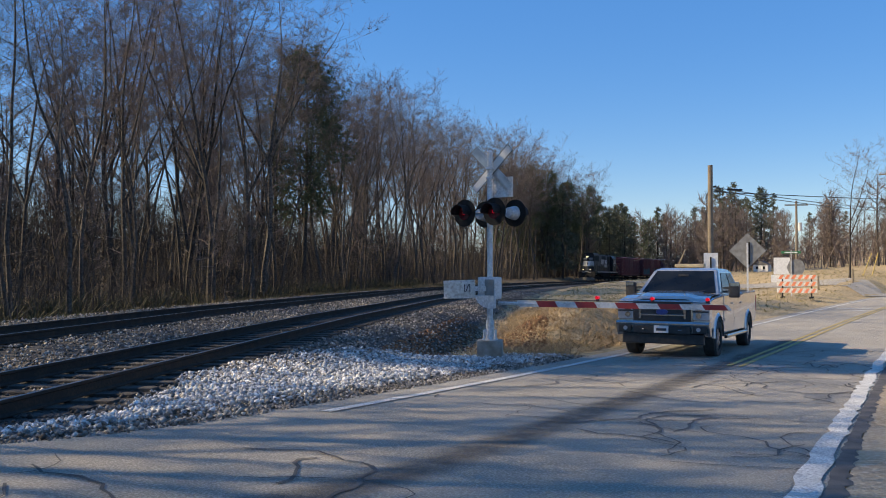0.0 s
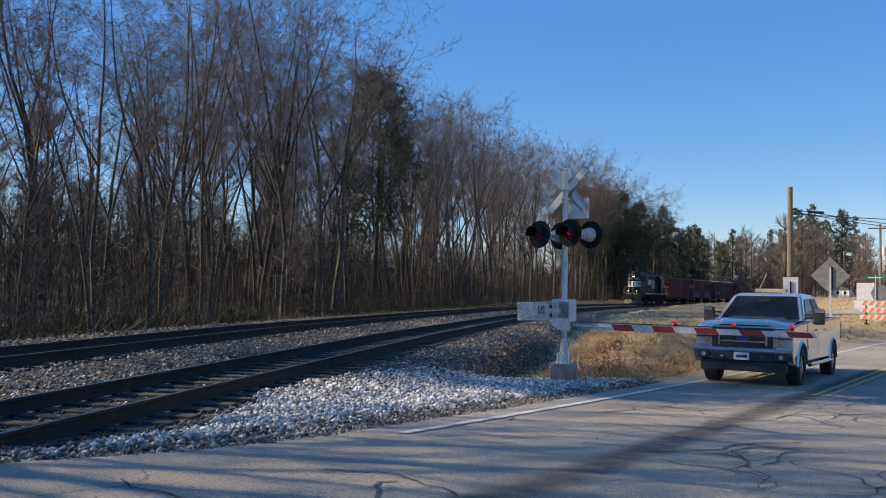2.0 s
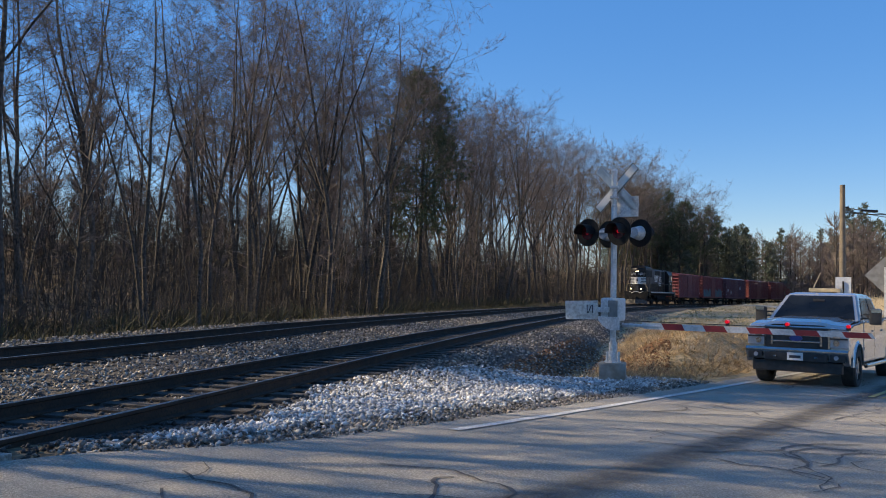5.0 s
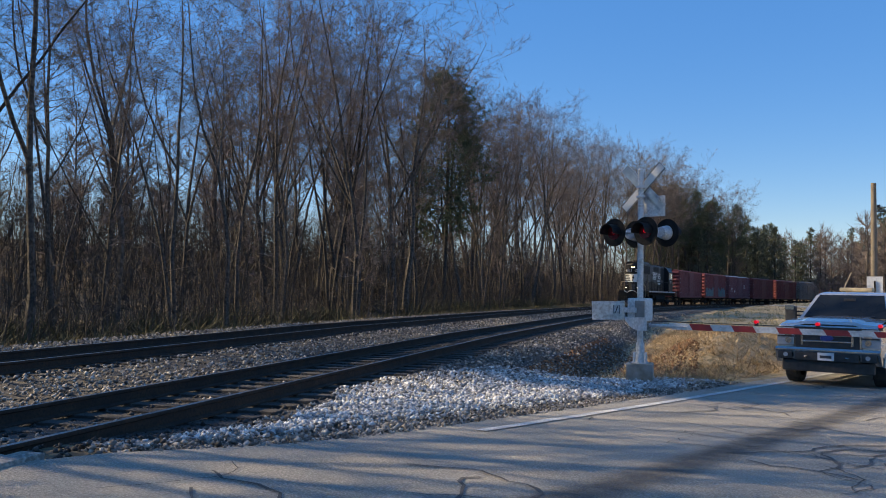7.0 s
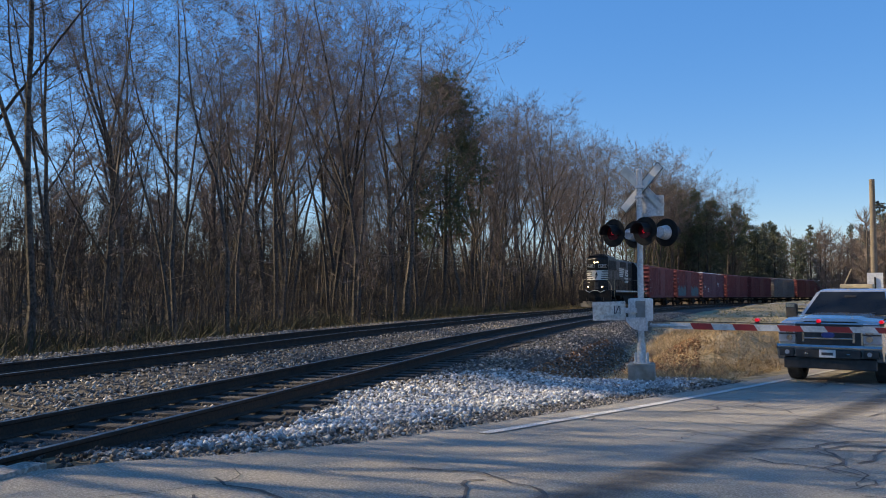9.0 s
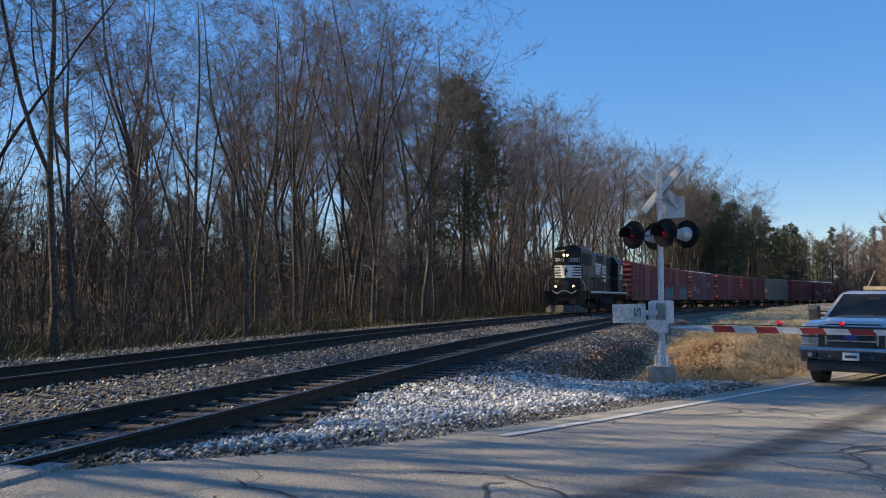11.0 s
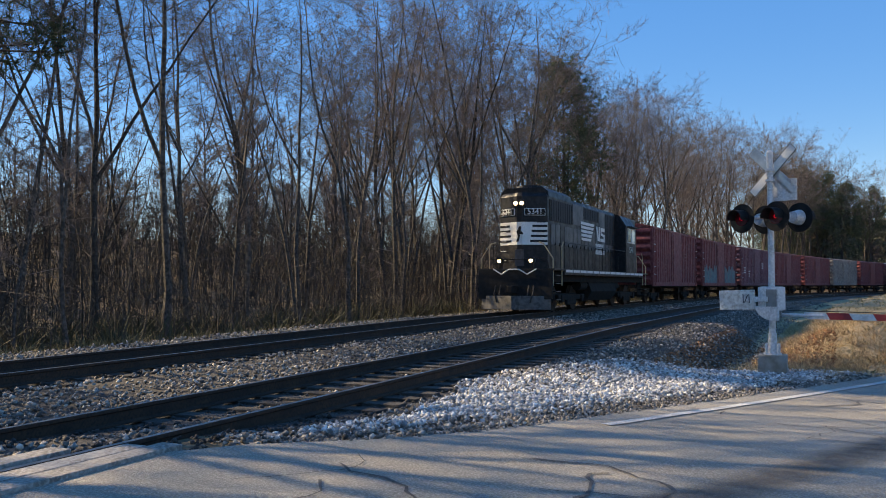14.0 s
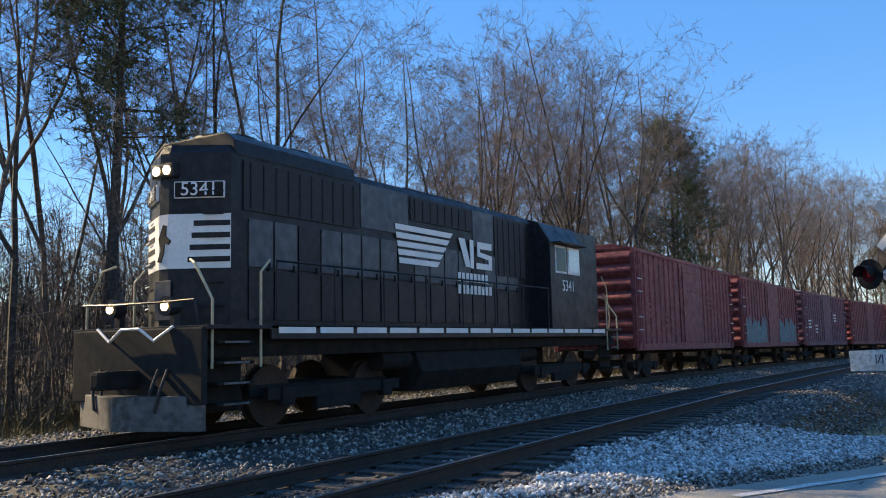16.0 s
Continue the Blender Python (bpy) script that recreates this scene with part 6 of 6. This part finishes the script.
def build_stones():
    rng = np.random.default_rng(21)

    def inside(n, lat0, lat1, s0, s1, p=1.6):
        s = s0 + (s1 - s0) * rng.uniform(0, 1, n) ** p
        la = rng.uniform(lat0, lat1, n)
        P = np.array([on_track(a, b)[:2] for a, b in zip(s, la)])
        return P, la, s

    P, la, s = inside(60000, -14.8, -2.3, 3.0, 75, 1.6)
    rs, ro = road_near(P[:, 0], P[:, 1])
    keep = (np.abs(ro) > ROAD_LEFT + 0.2)
    for c in (NEAR_X, FAR_X):
        for o in (-0.7525, 0.7525):
            keep &= np.abs(la - c - o) > 0.09
    P, la, s = P[keep], la[keep], s[keep]
    z = ground_z(P[:, 0], P[:, 1]) + 0.01
    crib = (np.abs(la - NEAR_X) < 1.35) | (np.abs(la - FAR_X) < 1.35)
    mid = (la < NEAR_X - 1.3) & (la > FAR_X + 1.3)
    z = z + np.where(crib, 0.0, 0.03) + np.where(mid, 0.05, 0.0) + rng.uniform(-0.012, 0.03, len(la))
    # dark around each rail, more to its right: oil plus painted rail shadow
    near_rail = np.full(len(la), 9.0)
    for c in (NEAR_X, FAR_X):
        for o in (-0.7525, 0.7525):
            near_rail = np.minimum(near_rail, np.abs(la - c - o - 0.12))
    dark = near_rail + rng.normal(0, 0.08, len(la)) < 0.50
    size = rng.uniform(0.015, 0.045, len(P))
    Q = np.column_stack([P, z])
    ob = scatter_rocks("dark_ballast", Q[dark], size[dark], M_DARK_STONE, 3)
    tagged(ob, "ballast stones along the rails, dark with oil and painted-in rail shadow", "ballast", kind="stuff")
    ob = scatter_rocks("ballast_stones", Q[~dark], size[~dark], M_STONE, 2)
    tagged(ob, "grey-brown crushed stone track ballast", "ballast", kind="stuff")
    # pale gravel apron between the near track and the road
    n = 62000
    x, y = rng.uniform(-5.4, 1.2, n), rng.uniform(5.8, 19.0, n)
    rs, ro = road_near(x, y)
    edge = -ROAD_LEFT - 0.15
    la_l = -4.95 - 0.12 * step01(9, 13, y) + 0.22 * np.sin(y * 0.9) + 0.12 * np.sin(y * 3.1)
    far = 3.9 - 0.16 * np.maximum(y - 12, 0) + 0.3 * np.sin(y * 1.3)
    keep = (ro < edge) & (x > la_l) & (ro > edge - far) & (y > 6.2)
    x, y, ro = x[keep], y[keep], ro[keep]
    z = ground_z(x, y) + 0.012 + rng.uniform(0, 0.06, len(x)) + apron(x, y) * step01(0.0, 1.0, edge - ro)
    edge_d = edge - ro
    pale = ((edge_d + rng.normal(0, 0.12, len(x))) > 0.55) & (rng.uniform(0, 1, len(x)) > 0.85 * step01(2.0, 3.6, edge_d + rng.normal(0, 0.3, len(x))))
    ob = scatter_rocks("pale_gravel", np.column_stack([x, y, z])[pale], rng.uniform(0.016, 0.042, int(pale.sum())), M_WHITE_STONE, 5)
    tagged(ob, "pale crushed gravel heaped beside the road", "gravel", kind="stuff")
    ob = scatter_rocks("brown_gravel", np.column_stack([x, y, z - 0.02])[~pale], rng.uniform(0.012, 0.03, int((~pale).sum())), M_STONE, 6)
    tagged(ob, "brown grit and fine gravel along the road edge", "gravel", kind="stuff")


def apron(x, y):
    """Height of the gravel heap over the ground."""
    return 0.09 * np.exp(-((x + 3.3) / 0.9) ** 2 - ((y - 9.2) / 2.2) ** 2) + 0.06 * np.exp(-((x + 2.6) / 0.8) ** 2 - ((y - 12.5) / 2.2) ** 2)


def build_beds():
    # ballast surface over the ground, and the gravel heap's own surface
    s = np.concatenate([np.arange(-40, 40, 1.0), np.arange(40, 300, 4.0)])
    la = np.array([-15.4, -14.6, -13.0, -12.25, -11.45, -10.75, -9.8, -9.2, -8.4, -7.9, -7.5, -6.66, -6.1, -5.15, -4.5, -3.9, -3.4, -2.95])
    V, F, I = [], [], []
    for a in s:
        for b in la:
            x, y, h = on_track(a, b)
            V.append((x, y, 0))
    V = np.array(V)
    V[:, 2] = ground_z(V[:, 0], V[:, 1]) + 0.02
    k = len(la)
    rs, ro = road_near(V[:, 0], V[:, 1])
    V[:, 2] -= 0.10 * (np.abs(ro) < ROAD_HALF + 0.6)
    for i in range(len(s) - 1):
        for j in range(k - 1):
            F.append((i * k + j, i * k + j + 1, (i + 1) * k + j + 1, (i + 1) * k + j))
            # strips along each rail carry oil and rail shadow in their colour
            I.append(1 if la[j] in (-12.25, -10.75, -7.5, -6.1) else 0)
    ob = new("ballast_bed", mesh_of("ballast_bed", V, F, [M_BALLAST, M_FOULED_SHADE], I, True))
    tagged(ob, "grey stone ballast bed under two tracks", "ballast", kind="structure")
    ds, us = np.arange(3.5, 17.0, 0.25), np.linspace(0, 1, 14)
    V = []
    for d in ds:
        wide = min(3.7, 0.5 + (d - 3.0) * 1.2) * (1.0 - 0.03 * max(0.0, d - 8))
        for u in us:
            V.append(road_place(d, -ROAD_LEFT - 0.12 - wide * u))
    V = np.array(V)
    un = np.tile(us, len(ds))
    Z = ground_z(V[:, 0], V[:, 1]) + apron(V[:, 0], V[:, 1]) * step01(0.02, 0.35, un) + 0.012 - 0.12 * (un > 0.99)
    n = len(us)
    F = [(j * n + i, j * n + i + 1, (j + 1) * n + i + 1, (j + 1) * n + i) for j in range(len(ds) - 1) for i in range(n - 1)]
    ob = new("gravel_bed", mesh_of("gravel_bed", np.column_stack([V, Z]), F, [M_GRAVELBED], None, True))
    tagged(ob, "pale gravel apron between road and track", "gravel", kind="structure")


M_GRAVELBED = material("gravel_bed", (0.20, 0.185, 0.165), 0.95, second=(0.12, 0.105, 0.09), scale=2.5, fine=(0.36, 0.35, 0.34), fine_scale=30, bump=1.0, bump_scale=34)


def blades(name, P, hmin, hmax, per, mat, label, cat, seed, r=0.006, droop=0.5):
    """Tufts of thin blades at the points P."""
    rng = np.random.default_rng(seed)
    n = len(P) * per
    c = np.repeat(P, per, 0) + np.column_stack([rng.normal(0, 0.06, (n, 2)), np.zeros(n)])
    d = np.column_stack([rng.normal(0, droop, (n, 2)), np.ones(n)])
    d /= np.linalg.norm(d, axis=1)[:, None]
    h = rng.uniform(hmin, hmax, n)[:, None]
    e = c + d * h
    sd = rng.normal(0, 1, (n, 2))
    sd = np.column_stack([sd / np.linalg.norm(sd, axis=1)[:, None], np.zeros(n)]) * r
    V = np.stack([c - sd, c + sd, e], 1).reshape(-1, 3)
    me = bpy.data.meshes.new(name)
    me.vertices.add(n * 3)
    me.vertices.foreach_set("co", V.ravel())
    me.loops.add(n * 3)
    me.loops.foreach_set("vertex_index", np.arange(n * 3, dtype=np.int32))
    me.polygons.add(n)
    me.polygons.foreach_set("loop_start", np.arange(0, n * 3, 3, dtype=np.int32))
    me.materials.append(mat)
    me.update(calc_edges=True)
    return tagged(new(name, me), label, cat, kind="stuff")


def build_grass():
    rng = np.random.default_rng(31)
    n = 8200
    x, y = rng.uniform(-2.2, 7.5, n), 18.2 + rng.uniform(0, 1, n) ** 1.3 * 26
    rs, ro = road_near(x, y)
    keep = (ro < -ROAD_HALF - 0.5) & (lateral(x, y) > -2.4)
    x, y = x[keep], y[keep]
    P = np.column_stack([x, y, ground_z(x, y)])
    blades("dry_grass", P, 0.12, 0.42, 9, M_BLADE, "matted tan winter grass on a low bank", "grass", 2, 0.008, 1.9)
    x, y = rng.uniform(-2, 40, 6000), 44 + rng.uniform(0, 1, 6000) ** 1.4 * 90
    rs, ro = road_near(x, y)
    keep = (np.abs(ro) > ROAD_HALF + 0.7) & (lateral(x, y) > -1.5)
    x, y = x[keep], y[keep]
    blades("field_grass", np.column_stack([x, y, ground_z(x, y)]), 0.06, 0.22, 5, M_FIELD, "dull olive-tan winter grass in the field", "grass", 3, 0.02, 0.7)
    x, y = rng.uniform(1, 7, 1500), rng.uniform(1, 17, 1500)
    rs, ro = road_near(x, y)
    keep = (ro > ROAD_HALF + 0.45)
    x, y = x[keep], y[keep]
    blades("verge_grass", np.column_stack([x, y, ground_z(x, y)]), 0.03, 0.14, 6, M_BLADE, "sparse dry grass on the verge", "grass", 4, 0.005, 0.9)
    # fallen leaves in the ditch
    n = 9000
    x, y = rng.uniform(-3.6, -0.3, n), 15.8 + rng.uniform(0, 1, n) ** 1.5 * 15
    x, y = x[road_near(x, y)[1] < -ROAD_HALF - 0.5], y[road_near(x, y)[1] < -ROAD_HALF - 0.5]
    n = len(x)
    z = ground_z(x, y) + 0.02
    scat = scatter_rocks("fallen_leaves", np.column_stack([x, y, z]), rng.uniform(0.02, 0.055, n), M_LEAF, 9)
    tagged(scat, "brown fallen leaves lying in the ditch", "leaves", kind="stuff")


def shrubs(name, P, hmin, hmax, mat, label, cat, seed, r=0.012, droop=0.6, twigs=6):
    """Thin arching stems, each a bent tapering ribbon with side twigs."""
    rng = np.random.default_rng(seed)
    n = len(P)
    h = rng.uniform(0, 1, n) ** 1.4 * (hmax - hmin) + hmin
    a = rng.uniform(0, 2 * np.pi, n)
    out = np.column_stack([np.cos(a), np.sin(a), np.zeros(n)]) * (np.abs(rng.normal(0, droop, n)))[:, None]
    kink = rng.normal(0, 0.05, (n, 4, 3))
    sd = rng.normal(0, 1, (n, 3))
    sd /= np.linalg.norm(sd, axis=1)[:, None]
    t = np.array([0, 0.35, 0.7, 1.0])
    up = np.array([0, 0, 1.0])
    C = P[:, None, :] + h[:, None, None] * (up * t[None, :, None] + out[:, None, :] * (t ** 1.8)[None, :, None] + kink * t[None, :, None])
    C[:, :, 2] -= (h * np.linalg.norm(out, axis=1) * 0.45)[:, None] * t ** 2.5
    w = r * np.array([1.0, 0.8, 0.5, 0.15])
    V = np.stack([C - sd[:, None] * w[None, :, None], C + sd[:, None] * w[None, :, None]], 2).reshape(n, 8, 3)
    quad = np.array([(0, 1, 3, 2), (2, 3, 5, 4), (4, 5, 7, 6)])
    F = (quad[None] + 8 * np.arange(n)[:, None, None]).reshape(-1, 4)
    g = rng.uniform(0.2, 0.98, (n, twigs))
    i = np.minimum(2, np.searchsorted(t, g.ravel()).reshape(g.shape) - 1)
    f = (g - t[i]) / (t[i + 1] - t[i])
    rows = np.arange(n)[:, None]
    B = C[rows, i] + (C[rows, i + 1] - C[rows, i]) * f[..., None]
    d = rng.normal(0, 1, (n, twigs, 3)) + np.array([0, 0, 0.6])
    d /= np.linalg.norm(d, axis=2)[..., None]
    E = B + d * (h[:, None] * rng.uniform(0.12, 0.38, (n, twigs)))[..., None]
    s2 = np.cross(d, rng.normal(0, 1, (n, twigs, 3)))
    s2 *= (r * 0.45 / (np.linalg.norm(s2, axis=2) + 1e-6))[..., None]
    T = np.stack([B - s2, B + s2, E], 2).reshape(-1, 3)
    me = bpy.data.meshes.new(name)
    co = np.concatenate([V.reshape(-1, 3), T])
    tri = np.arange(len(T)) + n * 8
    me.vertices.add(len(co))
    me.vertices.foreach_set("co", co.ravel())
    loops = np.concatenate([F.ravel(), tri]).astype(np.int32)
    me.loops.add(len(loops))
    me.loops.foreach_set("vertex_index", loops)
    starts = np.concatenate([np.arange(0, F.size, 4), F.size + np.arange(0, len(T), 3)]).astype(np.int32)
    me.polygons.add(len(starts))
    me.polygons.foreach_set("loop_start", starts)
    me.materials.append(mat)
    me.update(calc_edges=True)
    return tagged(new(name, me), label, cat, kind="stuff")


def build_undergrowth():
    rng = np.random.default_rng(41)

    def pts(n, lat0, lat1, s0, s1, p=1.3):
        s = s0 + (s1 - s0) * rng.uniform(0, 1, n) ** p
        P = np.array([on_track(a, b)[:2] for a, b in zip(s, rng.uniform(lat0, lat1, n))])
        return np.column_stack([P, ground_z(P[:, 0], P[:, 1])])
    shrubs("thicket", pts(9500, -56, -22, 3, 210), 1.5, 6.5, M_BRUSH, "dense leafless thicket of thin grey-brown stems", "undergrowth", 6, 0.026, 0.30, 7)
    shrubs("far_thicket", pts(4200, -46, -19.5, 45, 190, 1.1), 1.5, 7.0, M_BRUSH, "brown leafless thicket under the far trees", "undergrowth", 36, 0.045, 0.3, 7)
    shrubs("saplings", pts(3200, -62, -30, 0, 130), 3.0, 9.0, M_BRUSH, "thin leafless saplings deep in the wood", "undergrowth", 16, 0.034, 0.14, 7)
    shrubs("brushwood", pts(5200, -23, -16.4, 0, 150), 0.7, 4.2, M_BRUSH, "tangled leafless brush at the wood's edge", "undergrowth", 7, 0.013, 0.75, 8)
    a, d = np.radians(rng.uniform(-46, 3, 2600)), rng.uniform(150, 215, 2600)
    x, y = -d * np.sin(a), d * np.cos(a)
    far = np.column_stack([x, y, ground_z(x, y)])[lateral(x, y) > NEAR_X + 7]
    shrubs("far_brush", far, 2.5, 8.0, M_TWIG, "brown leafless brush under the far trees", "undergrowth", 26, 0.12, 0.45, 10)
    blades("bank_weeds", pts(3600, -17.5, -15.0, 3, 120), 0.08, 0.38, 7, M_BLADE_GREEN, "greenish weeds and dry stalks along the bank", "grass", 8, 0.012, 0.8)
    blades("evergreen_shrubs", pts(420, -22, -16.8, 6, 90), 0.25, 1.3, 60, M_GREENLEAF, "low evergreen shrubs under the bare trees", "shrub", 9, 0.028, 1.1)


M_BLADE_GREEN = material("olive_stalk", (0.10, 0.095, 0.04), 0.9, second=(0.17, 0.125, 0.065), scale=0.7, per_island=0.5)


build_structure()
build_beds()
build_markings()
TRAIN = build_train()
build_signal()
build_truck()
build_roadside()
build_forest()
build_far_woods()
build_undergrowth()
build_grass()
build_track_details()
build_stones()
motions()
